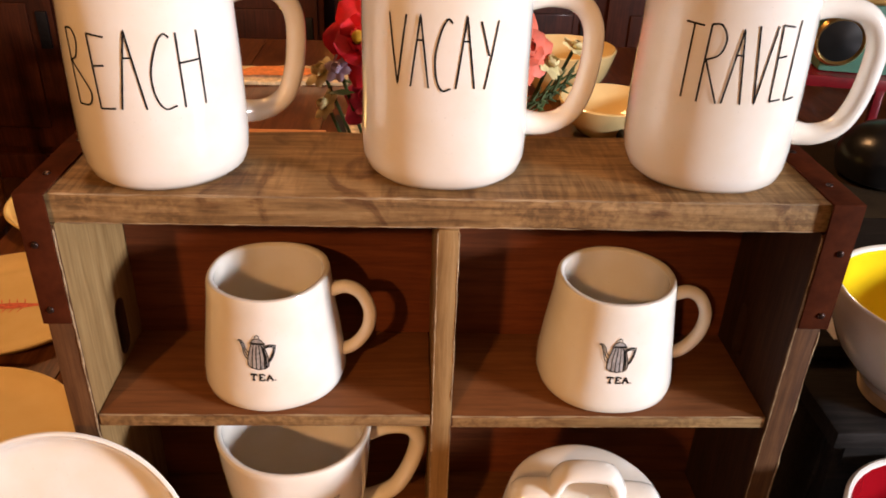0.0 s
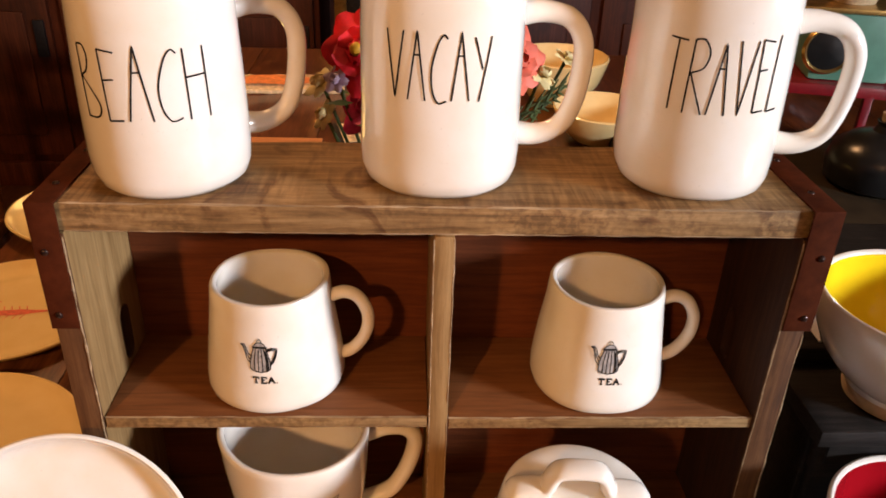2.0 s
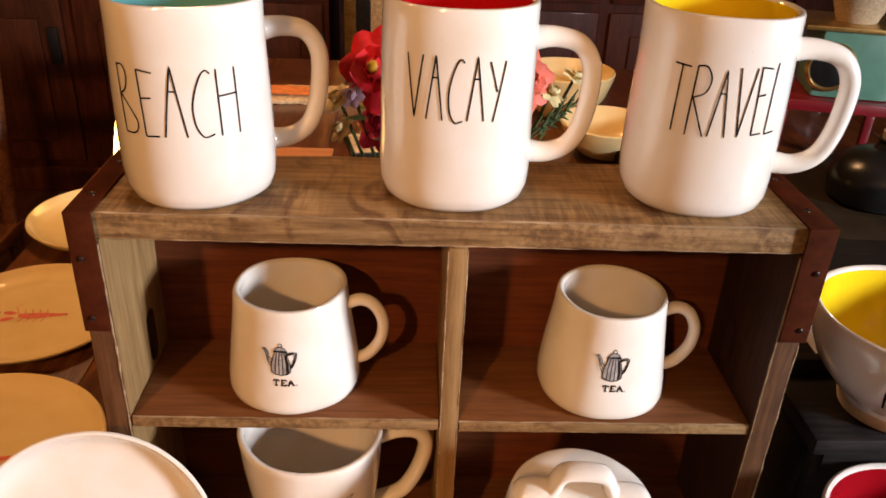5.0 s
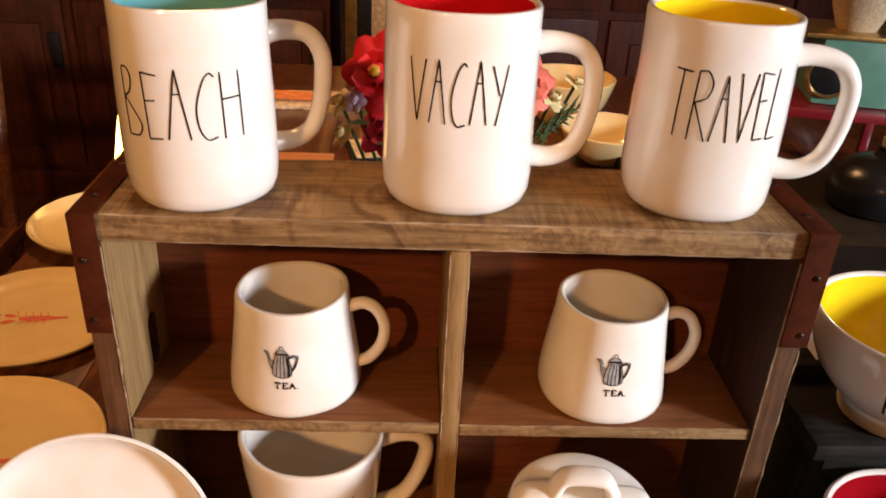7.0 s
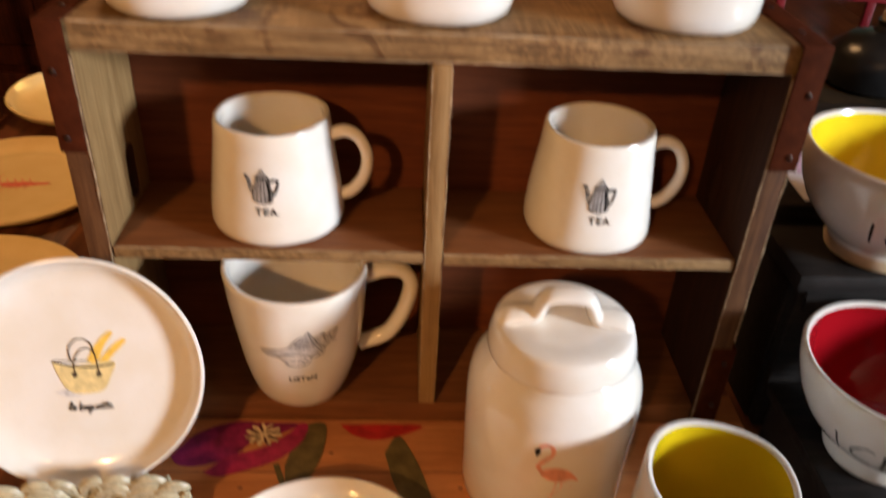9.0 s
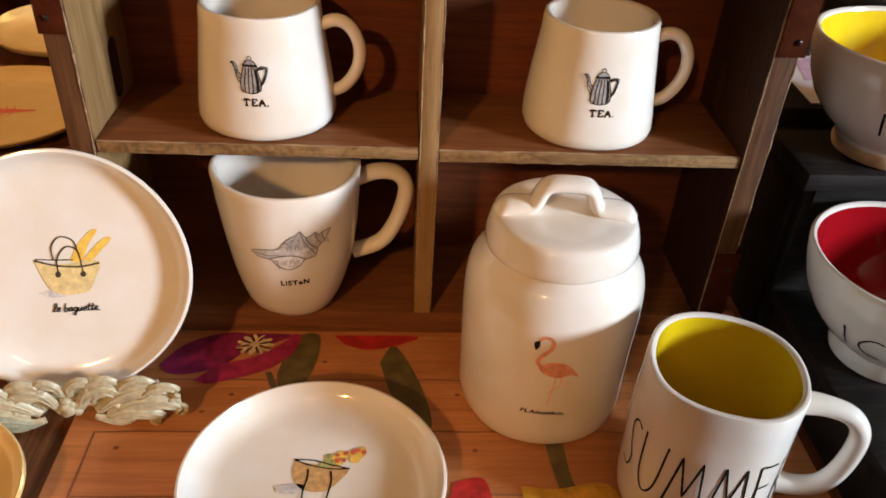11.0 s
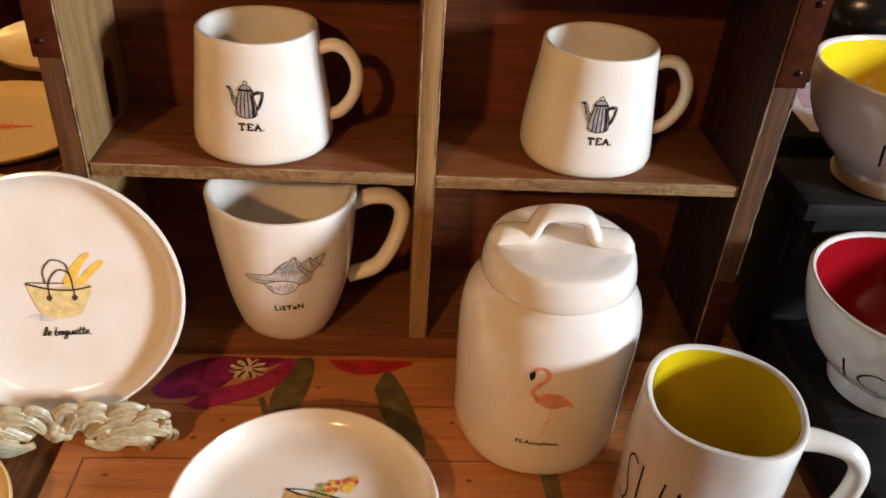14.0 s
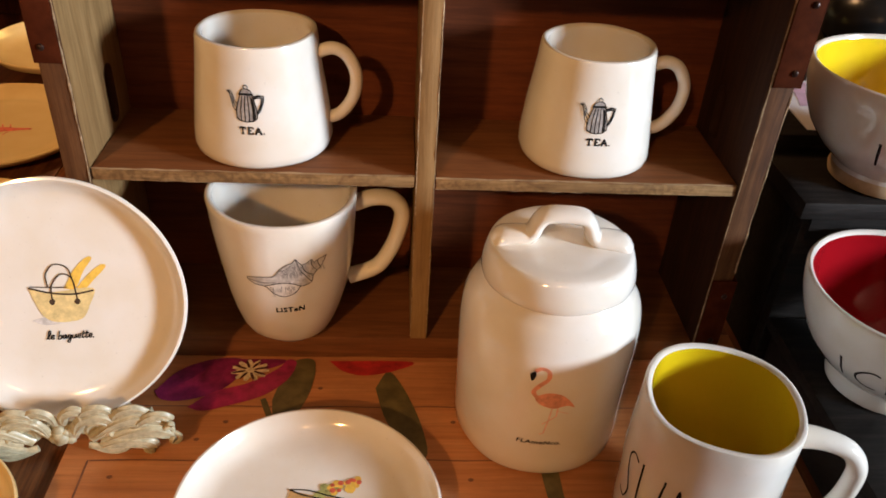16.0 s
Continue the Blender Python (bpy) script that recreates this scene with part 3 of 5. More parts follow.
def tall_mug(place, word, lining, colour, u0, width, seed, v0=0.050, height=0.036):
    t = thing("mug", place, f"tall white stoneware mug lettered {word}, {colour} glaze inside", "mug", "tall lettered mugs")
    mug_parts(t, TALL, 0.0045, lining, 0.028, 0.03, seed)
    path = spline([(0.038, 0, 0.0880), (0.052, 0, 0.0890), (0.066, 0, 0.0855), (0.0738, 0, 0.075), (0.0750, 0, 0.060), (0.0722, 0, 0.041), (0.066, 0, 0.0285), (0.054, 0, 0.0230), (0.038, 0, 0.0240)], 7)
    n = len(path)
    part("handle", tube(path, [0.0053 + 0.0019 * abs(2 * i / (n - 1) - 1) ** 5 for i in range(n)], 18, 1.12), WHITE, t)
    part("lettering", hand_letters(word, u0, v0, width, height, on_body(TALL, 0, 0.028, 0.03, seed), 0.00092, 0.27, int(seed * 10)), INK, t, "thin black hand-drawn capitals", smooth=False)


tall_mug(pose(-0.1455, 0.0385, 0.2825, 0, 0, 27) @ Matrix.Diagonal((0.970, 0.970, 0.972, 1)), "BEACH", AQUA, "aqua", -0.0515, 0.066, 1.0, 0.044)
tall_mug(pose(-0.0025, 0.0440, 0.2825, 0, 0, 3), "VACAY", RED, "red", -0.0315, 0.052, 2.0, 0.054, 0.032)
tall_mug(pose(0.138, 0.0450, 0.2825, 0, 0, -8), "TRAVEL", YELLOW, "yellow", -0.0285, 0.061, 3.0, 0.050, 0.036)


TAPER = [(0.036, 0.0), (0.0395, 0.0008), (0.0413, 0.003), (0.0419, 0.007), (0.0412, 0.015), (0.0398, 0.026), (0.0383, 0.038), (0.0368, 0.05), (0.0355, 0.062), (0.0348, 0.0705)]


def kettle(t, where, cz):
    """A small engraved coffee kettle: fluted body, spout, handle and knobbed lid."""
    k = 0.0105
    P = lambda pts: [(x * k * 0.97 - 0.002, cz + y * k * 0.97) for x, y in pts]
    belly = [(-0.64, -0.82), (-0.42, -0.98), (0.0, -1.05), (0.42, -0.98), (0.64, -0.82), (0.62, -0.3), (0.46, 0.28), (0.38, 0.5), (-0.38, 0.5), (-0.46, 0.28), (-0.62, -0.3)]
    dome = [(-0.42, 0.52), (0.42, 0.52), (0.30, 0.74), (0.12, 0.84), (-0.12, 0.84), (-0.30, 0.74)]
    bm = patch(P(belly), where, smooth=False)
    patch(P(dome), where, bm=bm, smooth=False)
    part("kettle_shading", bm, GREY_INK, t, "grey engraved shading", smooth=False)
    up = lambda u, v: where(u, v) * 1.0 + Vector((where(u, v).x, where(u, v).y, 0)).normalized() * 0.00015
    ink = bmesh.new()
    for pts in (belly + belly[:1], dome + dome[:1], [(-0.48, 0.5), (0.48, 0.5)], [(-0.48, 0.57), (0.48, 0.57)], [(-0.1, 0.86), (-0.14, 0.98), (0.0, 1.06), (0.14, 0.98), (0.1, 0.86)],
                [(-0.36, -0.98), (-0.36, -0.3), (-0.24, 0.45)], [(-0.12, -1.03), (-0.12, -0.3), (-0.06, 0.45)], [(0.14, -1.03), (0.14, -0.3), (0.10, 0.45)], [(0.38, -0.98), (0.38, -0.3), (0.26, 0.45)], [(0.52, -0.9), (0.50, -0.3), (0.38, 0.3)], [(0.45, -0.93), (0.44, -0.3), (0.33, 0.35)],
                [(-0.62, -0.5), (-0.86, -0.22), (-0.97, 0.25), (-1.12, 0.58), (-1.26, 0.60)], [(-0.56, -0.05), (-0.76, 0.15), (-0.84, 0.45), (-1.02, 0.68), (-1.26, 0.64)], [(-0.62, -0.28), (-0.82, 0.0), (-0.92, 0.4), (-1.1, 0.64)],
                [(0.42, 0.40), (0.75, 0.50), (1.10, 0.44), (1.04, 0.05), (0.84, -0.40), (0.62, -0.62)], [(0.47, 0.28), (0.75, 0.36), (0.96, 0.32), (0.90, 0.0), (0.74, -0.32), (0.62, -0.48)], [(0.45, 0.34), (0.75, 0.43), (1.03, 0.38), (0.97, 0.03), (0.79, -0.36), (0.62, -0.55)]):
        ribbon(ink, P(pts), 0.00058, up)
    part("kettle_outline", ink, INK, t, "black engraved kettle", smooth=False)


def taper_mug(place):
    t = thing("mug", place, "short tapered white mug printed with a kettle and TEA", "mug", "tea mugs")
    mug_parts(t, TAPER, 0.004, WHITE, 0.012, 0.045, place.translation.x * 30)
    path = spline([(0.033, 0, 0.058), (0.043, 0, 0.0615), (0.0515, 0, 0.0575), (0.0568, 0, 0.046), (0.0552, 0, 0.032), (0.047, 0, 0.0205), (0.036, 0, 0.0165)], 8)
    part("handle", tube(path, 0.0039, 16, 1.1), WHITE, t)
    where = on_body(TAPER, 0, 0.012, 0.045, place.translation.x * 30)
    kettle(t, where, 0.0412)
    word = bmesh.new()
    for x, strokes in ((-0.0082, [[(0, 1), (0.85, 1)], [(0.42, 1), (0.42, 0)], [(0.2, 0), (0.65, 0)], [(0, 1), (0, 0.72)], [(0.85, 1), (0.85, 0.72)]]),
                       (-0.0022, [[(0, 1), (0.85, 1)], [(0.18, 1), (0.18, 0)], [(0, 0), (0.85, 0)], [(0.18, 0.52), (0.6, 0.52)], [(0.85, 1), (0.85, 0.75)], [(0.85, 0), (0.85, 0.25)]]),
                       (0.0036, [[(0.05, 0), (0.45, 1), (0.9, 0)], [(0.2, 0.35), (0.72, 0.35)], [(-0.08, 0), (0.25, 0)], [(0.7, 0), (1.05, 0)]]),
                       (0.0098, [[(0, 0), (0.15, 0)]])):
        for s in strokes:
            ribbon(word, [((x + 0.001) * 0.80 - 0.0012 + px * 0.0040, 0.0235 + py * 0.0037) for px, py in s], 0.00098, where)
    part("lettering", word, INK, t, "small black slab capitals reading TEA", smooth=False)


taper_mug(pose(-0.0992, 0.0405, 0.1455, 0, 0, -1))
taper_mug(pose(0.1010, 0.0405, 0.1445, 0, 0, -2))


CUP = [(0.024, 0.0), (0.0275, 0.001), (0.0305, 0.005), (0.0335, 0.012), (0.0372, 0.024), (0.0403, 0.038), (0.0425, 0.053), (0.0442, 0.068), (0.0455, 0.083), (0.0466, 0.098), (0.0469, 0.1015)]


def shell_mug():
    t = thing("mug", pose(-0.0875, 0.0205, 0.0195, 0, 0, 8), "large rounded white mug printed with a grey conch shell", "mug")
    mug_parts(t, CUP, 0.0042, WHITE, 0.0, 0.035, 5.0)
    path = spline([(0.042, 0, 0.089), (0.056, 0, 0.0935), (0.069, 0, 0.0915), (0.0752, 0, 0.082), (0.0735, 0, 0.067), (0.067, 0, 0.05), (0.058, 0, 0.0385), (0.040, 0, 0.0325)], 8)
    part("handle", tube(path, 0.0053, 16, 1.2), WHITE, t)
    where = on_body(CUP, 0, 0, 0.035, 5.0)
    up = on_body(CUP, 0, 0, 0.035, 5.0, 0.0005)
    P = lambda pts: [(x * 0.0232 - 0.0003, 0.0648 + y * 0.0262) for x, y in pts]
    crown = [(-1.04, 0.0), (-0.68, 0.06), (-0.35, 0.10), (-0.19, 0.28), (-0.01, 0.42), (0.12, 0.46), (0.22, 0.57), (0.30, 0.46), (0.38, 0.38), (0.50, 0.40), (0.62, 0.48), (0.70, 0.38), (0.80, 0.43), (1.05, 0.49)]
    under = [(0.92, 0.22), (0.78, 0.10), (0.69, 0.0), (0.64, -0.2), (0.5, -0.26), (0.35, -0.27)]
    lip = [(0.33, -0.27), (0.17, -0.45), (-0.11, -0.54), (-0.37, -0.42), (-0.55, -0.22), (-0.84, -0.17), (-1.02, -0.07)]
    part("shell_shading", patch(P(crown + under + [(0.09, -0.14), (-0.22, -0.11), (-0.6, -0.2), (-0.84, -0.17), (-1.02, -0.07)]), where, smooth=False), PALE_INK, t, "grey and white shaded conch", smooth=False)
    part("shell_lip", patch(P([(0.35, -0.27), (0.17, -0.45), (-0.11, -0.54), (-0.37, -0.42), (-0.55, -0.22), (-0.22, -0.11), (0.09, -0.14)]), where, smooth=False), SHELL_INK, t, "pale open lip", smooth=False)
    ink = bmesh.new()
    for pts, pen in ((crown, 0.0006), ([crown[-1]] + under, 0.0006), (lip + [crown[0]], 0.0006), ([(-0.6, -0.2), (-0.22, -0.11), (0.09, -0.14), (0.35, -0.27)], 0.0007), ([(-0.98, -0.05), (-0.6, -0.1), (-0.35, -0.08)], 0.0005), ([(0.22, 0.55), (0.34, 0.22), (0.48, 0.02), (0.62, -0.18)], 0.0006), ([(0.38, 0.38), (0.44, 0.2), (0.56, 0.08), (0.68, 0.02)], 0.0007), ([(0.62, 0.46), (0.66, 0.28), (0.78, 0.12)], 0.0006), ([(0.80, 0.42), (0.82, 0.3), (0.88, 0.2)], 0.0006), ([(-0.19, 0.26), (-0.02, 0.30), (0.12, 0.42)], 0.0004)):
        ribbon(ink, [(p.x, p.y) for p in spline([(*p, 0) for p in P(pts)], 5)], pen, up)
    part("shell_outline", ink, DARK_GREY, t, "thin grey engraved lines", smooth=False)
    rng = random.Random(4)
    hatch = bmesh.new()
    for i in range(150):
        k = rng.random()
        if k < 0.45:
            x = rng.uniform(-0.15, 0.36)
            y = rng.uniform(0.12, 0.28 + 0.45 * max(0, 0.35 - abs(x - 0.2)))
        elif k < 0.8:
            x = rng.uniform(0.40, 0.98)
            y = rng.uniform(-0.15 + 0.55 * (x - 0.4), 0.38)
        else:
            x = rng.uniform(-0.5, 0.2)
            y = rng.uniform(-0.42, -0.2)
        ribbon(hatch, P([(x, y), (x + rng.uniform(-0.01, 0.05), y - rng.uniform(0.05, 0.13))]), 0.0003, up)
    part("shell_hatching", hatch, GREY_INK, t, smooth=False)
    part("lettering", text_patch("LiSTeN", 0.0057, 0.0005, 0.0385, where, spacing=1.15, bold=0.00022), INK, t, "small black hand lettering", smooth=False)


shell_mug()


# ---- canister ----
JAR = [(0.046, 0.0), (0.0494, 0.0010), (0.0508, 0.004), (0.0512, 0.012), (0.0513, 0.03), (0.0516, 0.055), (0.0520, 0.075), (0.0520, 0.086), (0.0511, 0.0945), (0.0490, 0.1020), (0.0455, 0.1080), (0.0428, 0.1115), (0.0420, 0.1145)]
LID = [(0.0385, 0.1160), (0.0424, 0.1160), (0.0432, 0.1166), (0.0436, 0.1182), (0.0435, 0.1215), (0.0429, 0.1250), (0.0418, 0.1290), (0.0408, 0.1318), (0.0393, 0.1338), (0.0375, 0.1346), (0.030, 0.1352), (0.015, 0.1356), (0, 0.1358)]


def canister():
    t = thing("canister", pose(0.0740, -0.0525, 0.0012, 0, 0, -4), "white stoneware canister with a handled lid and a printed flamingo", "canister")
    part("body", lathe([(0, 0)] + JAR + [(0.0410, 0.1156), (0.0385, 0.1152), (0.0385, 0.02), (0, 0.015)], 80, 0.0, 0.03, 7.0), WHITE, t)
    lid = part("lid", lathe(LID, 80, 0.0, 0.03, 8.0), WHITE, t, "glazed lid with a bridge handle")
    half = [(-0.0350, 0, 0.1330), (-0.0325, 0, 0.1362), (-0.0255, 0, 0.1376), (-0.0190, 0, 0.1382), (-0.0160, 0, 0.1415), (-0.0138, 0, 0.1470), (-0.0098, 0, 0.1510)]
    path = spline(half + [(0, 0, 0.1520)] + [(-x, y, z) for x, y, z in reversed(half)], 6)
    n = len(path)
    part("lid_handle", tube(path, [0.0042 + 0.0012 * abs(2 * i / (n - 1) - 1) ** 1.5 for i in range(n)], 16, 1.7), WHITE, lid)
    where = on_body(JAR, -3, 0, 0.03, 7.0)
    up = on_body(JAR, -3, 0, 0.03, 7.0, 0.0005)
    P = lambda pts: [(x * 0.0165, 0.0645 + y * 0.0195) for x, y in pts]
    pink = patch(P([(-0.3, 0.15), (0.0, 0.28), (0.35, 0.22), (0.6, 0.0), (0.78, -0.28), (0.55, -0.2), (0.2, -0.3), (-0.15, -0.2), (-0.35, 0.0)]), where)
    neck = [(p.x, p.y) for p in spline([(*p, 0) for p in P([(-0.24, 0.02), (-0.42, 0.25), (-0.3, 0.5), (-0.08, 0.78), (-0.1, 1.05), (-0.3, 1.12), (-0.46, 1.0)])], 8)]
    ribbon(pink, neck, 0.0021, where)
    part("flamingo_body", pink, PINK_INK, t, "coral pink watercolour flamingo", smooth=False)
    legs = bmesh.new()
    ribbon(legs, P([(0.15, -0.28), (0.1, -0.8), (0.02, -1.35), (-0.1, -1.4)]), 0.0006, where)
    ribbon(legs, P([(0.3, -0.28), (0.3, -0.62), (-0.05, -0.95)]), 0.0006, where)
    ribbon(legs, P([(0.3, -0.4), (0.62, -0.52)]), 0.0004, where)
    part("flamingo_legs", legs, PALE_PINK, t, smooth=False)
    beak = patch(P([(-0.44, 1.02), (-0.58, 0.9), (-0.52, 0.66), (-0.42, 0.82)]), up)
    part("flamingo_beak", beak, INK, t, smooth=False)
    part("lettering", text_patch("FLAmeNco.", 0.0043, -0.0010, 0.0298, where, 0.12, spacing=1.05, bold=0.0001), INK, t, "small black hand lettering", smooth=False)


canister()


# ---- the mug in front ----
def summer_mug():
    t = thing("mug", pose(0.1468, -0.1352, 0.0012, 0, 0, -16) @ Matrix.Diagonal((0.968, 0.968, 0.905, 1)), "tall white stoneware mug lettered SUMMER, lime yellow inside", "mug", "tall lettered mugs")
    mug_parts(t, TALL, 0.0045, LIME, 0.045, 0.035, 9.0)
    path = spline([(0.038, 0, 0.0920), (0.052, 0, 0.0930), (0.066, 0, 0.0895), (0.0738, 0, 0.0790), (0.0750, 0, 0.0640), (0.0722, 0, 0.0450), (0.066, 0, 0.0325), (0.054, 0, 0.0270), (0.038, 0, 0.0280)], 7)
    n = len(path)
    part("handle", tube(path, [0.0053 + 0.0019 * abs(2 * i / (n - 1) - 1) ** 5 for i in range(n)], 18, 1.12), WHITE, t)
    part("lettering", hand_letters("SUMMER", -0.043, 0.035, 0.1075, 0.040, on_body(TALL, -16, 0.045, 0.035, 9.0), 0.00125, 0.22, 9), INK, t, "thin black hand-drawn capitals", smooth=False)


summer_mug()


# ---- plates ----
SCRIPT = {
    "l": (0.42, [[(0, 0), (0.35, 0.6), (0.32, 1.0), (0.16, 0.9), (0.18, 0.12), (0.42, 0.04)]]),
    "e": (0.46, [[(0, 0.12), (0.38, 0.3), (0.34, 0.48), (0.14, 0.42), (0.1, 0.12), (0.28, 0), (0.48, 0.1)]]),
    "b": (0.52, [[(0.1, 1.0), (0.08, 0.05), (0.36, 0.0), (0.46, 0.28), (0.3, 0.42), (0.1, 0.3)]]),
    "a": (0.54, [[(0.42, 0.42), (0.14, 0.42), (0.06, 0.1), (0.28, 0.04), (0.43, 0.42), (0.42, 0.05), (0.56, 0.08)]]),
    "g": (0.54, [[(0.42, 0.42), (0.14, 0.42), (0.08, 0.1), (0.32, 0.08), (0.43, 0.42), (0.38, -0.42), (0.12, -0.4), (0.3, -0.08), (0.56, 0.1)]]),
    "u": (0.54, [[(0.02, 0.45), (0.06, 0.08), (0.28, 0.06), (0.42, 0.45), (0.42, 0.06), (0.56, 0.1)]]),
    "t": (0.40, [[(0.2, 0.88), (0.14, 0.1), (0.26, 0.02), (0.42, 0.1)], [(0.0, 0.56), (0.42, 0.6)]]),
    " ": (0.36, []),
}


def script(words, u, v, size, pen, where):
    """Joined-up brush writing that starts at (u, v)."""
    bm = bmesh.new()
    for c in words:
        wide, strokes = SCRIPT[c]
        for st in strokes:
            pts = spline([(u + (x + 0.22 * y) * size, v + y * size, 0) for x, y in st], 5)
            ribbon(bm, [(p.x, p.y) for p in pts], pen, where)
        u += wide * size
    ribbon(bm, [(u + 0.1 * size, v), (u + 0.24 * size, v)], pen * 1.3, where)
    return bm


def plate_bm(r, h, seed, n=88):
    prof = [(0, 0.002), (r * 0.55, 0.002), (r * 0.58, 0.0), (r * 0.62, 0.0), (r * 0.66, 0.0022), (r * 0.86, 0.006), (r * 0.955, h * 0.62), (r * 0.99, h * 0.9), (r, h), (r * 0.992, h + 0.0014), (r * 0.975, h + 0.0016), (r * 0.958, h * 0.99), (r * 0.942, h * 0.86), (r * 0.922, h * 0.72), (r * 0.892, h * 0.58), (r * 0.85, h * 0.46), (r * 0.79, h * 0.37), (r * 0.73, 0.0060), (r * 0.66, 0.0057), (r * 0.5, 0.0055), (0, 0.0055)]
    return lathe(prof, n, 0.0, 0.018, seed)


def baguette_plate():
    t = thing("plate", pose(-0.2090, -0.0615, 0.0092, 68, 0, 6) @ pose(0, 0.0735, -0.004), "round white plate printed with a baguette basket, propped on an easel", "plate")
    part("dish", plate_bm(0.0730, 0.0172, 11.0), WHITE, t)
    w0, w1, w2 = flat(0.00590), flat(0.00602), flat(0.00614)
    P = lambda pts: [(x * 0.0178 + 0.0005, 0.0 + y * 0.0178) for x, y in pts]
    part("print_shadow", patch(P([(-1.0, -0.75), (-0.6, -0.66), (0.2, -0.72), (0.1, -0.86), (-0.6, -0.92)]), w0), PALE_INK, t, smooth=False)
    part("basket", patch(P([(-0.98, 0.32), (-0.2, 0.2), (1.0, 0.28), (0.85, -0.3), (0.62, -0.72), (0.2, -0.84), (-0.3, -0.82), (-0.62, -0.6), (-0.85, -0.1)]), w1), STRAW_INK, t, "straw basket print", smooth=False)
    part("baguette", patch(P([(0.1, 0.3), (0.45, 0.9), (0.85, 1.3), (1.05, 1.28), (0.75, 0.85), (0.45, 0.28)]), w0), BREAD_INK, t, "yellow printed loaf", smooth=False)
    part("baguette", patch(P([(0.5, 0.3), (0.9, 0.75), (1.3, 1.05), (1.46, 0.98), (1.1, 0.6), (0.75, 0.26)]), w0), BREAD_INK, t, "yellow printed loaf", smooth=False)
    ink = bmesh.new()
    for pts, w in (([(-1.0, 0.36), (-0.3, 0.16), (0.4, 0.1), (1.02, 0.2)], 0.0011), ([(-0.95, 0.4), (-0.4, 0.36), (0.2, 0.34)], 0.0007), ([(-0.3, -0.1), (-0.28, 0.4), (0.02, 0.78), (0.36, 0.65), (0.46, 0.1), (0.48, -0.12)], 0.0009), ([(-0.4, 0.35), (-0.42, 0.8), (-0.15, 1.12), (0.25, 1.0), (0.38, 0.62)], 0.0008)):
        ribbon(ink, [(p.x, p.y) for p in spline([(*p, 0) for p in P(pts)], 6)], w, w2)
    for x, yy in ((-0.3, -0.14), (0.48, -0.16)):
        patch(P([(x + 0.10 * math.cos(k), yy + 0.10 * math.sin(k)) for k in range(6)]), w2, bm=ink)
    part("basket_outline", ink, BROWN_INK, t, "dark brown brush strokes", smooth=False)
    part("lettering", script("le baguette", -0.0105, -0.0252, 0.0050, 0.0007, w2), INK, t, "black script lettering", smooth=False)


baguette_plate()


def fruit_plate():
    t = thing("plate", pose(-0.0615, -0.137, 0.0005, 0, 0, -3), "round white plate printed with a fruit basket, lying on the mat", "plate")
    part("dish", plate_bm(0.0725, 0.0165, 12.0), WHITE, t)
    w0, w1, w2 = flat(0.00590), flat(0.00602), flat(0.00614)
    P = lambda pts: [(x * 0.016 + 0.002, 0.012 + y * 0.016) for x, y in pts]
    part("print_shadow", patch(P([(-1.5, -0.7), (-0.9, -0.55), (-0.5, -0.62), (-0.7, -0.95), (-1.3, -0.95)]), w0), PALE_INK, t, smooth=False)
    part("basket", patch(P([(-0.95, 0.45), (0.0, 0.28), (0.95, 0.2), (0.7, -0.35), (0.3, -0.78), (-0.3, -0.85), (-0.75, -0.6), (-0.98, -0.05)]), w0), BASKET_INK, t, "brown basket print", smooth=False)
    rng = random.Random(5)
    for mat, name, k in ((GREEN_INK, "printed_leaf", 9), (BREAD_INK, "printed_fruit", 11), (CORAL_INK, "printed_berry", 8)):
        for i in range(k):
            x, y = (rng.uniform(0.0, 0.75) if mat == GREEN_INK else rng.uniform(0.45, 1.45)), 0
            y = 0.35 + x * 0.36 + rng.uniform(-0.16, 0.26)
            r = rng.uniform(0.09, 0.2) if mat != CORAL_INK else rng.uniform(0.08, 0.13)
            lift = 0.00592 + 0.00005 * rng.random() + (0.00016 if mat == CORAL_INK else 0.00008 if mat == BREAD_INK else 0)
            part(name, patch(P([(x + r * math.cos(a * 1.047), y + r * math.sin(a * 1.047)) for a in range(6)]), flat(lift)), mat, t, smooth=False)
    ink = bmesh.new()
    for pts, w in (([(-0.98, 0.48), (-0.3, 0.48), (0.4, 0.3), (1.0, 0.18)], 0.0008), ([(-0.98, 0.48), (-0.4, 0.26), (0.4, 0.14), (1.0, 0.18)], 0.0009), ([(-0.45, 0.1), (-0.42, -0.3), (-0.5, -0.9), (-0.42, -1.6)], 0.001), ([(0.35, 0.05), (0.42, -0.4), (0.36, -0.95), (0.25, -1.55)], 0.001)):
        ribbon(ink, [(p.x, p.y) for p in spline([(*p, 0) for p in P(pts)], 6)], w, w2)
    part("basket_outline", ink, INK, t, "dark brush strokes", smooth=False)


fruit_plate()


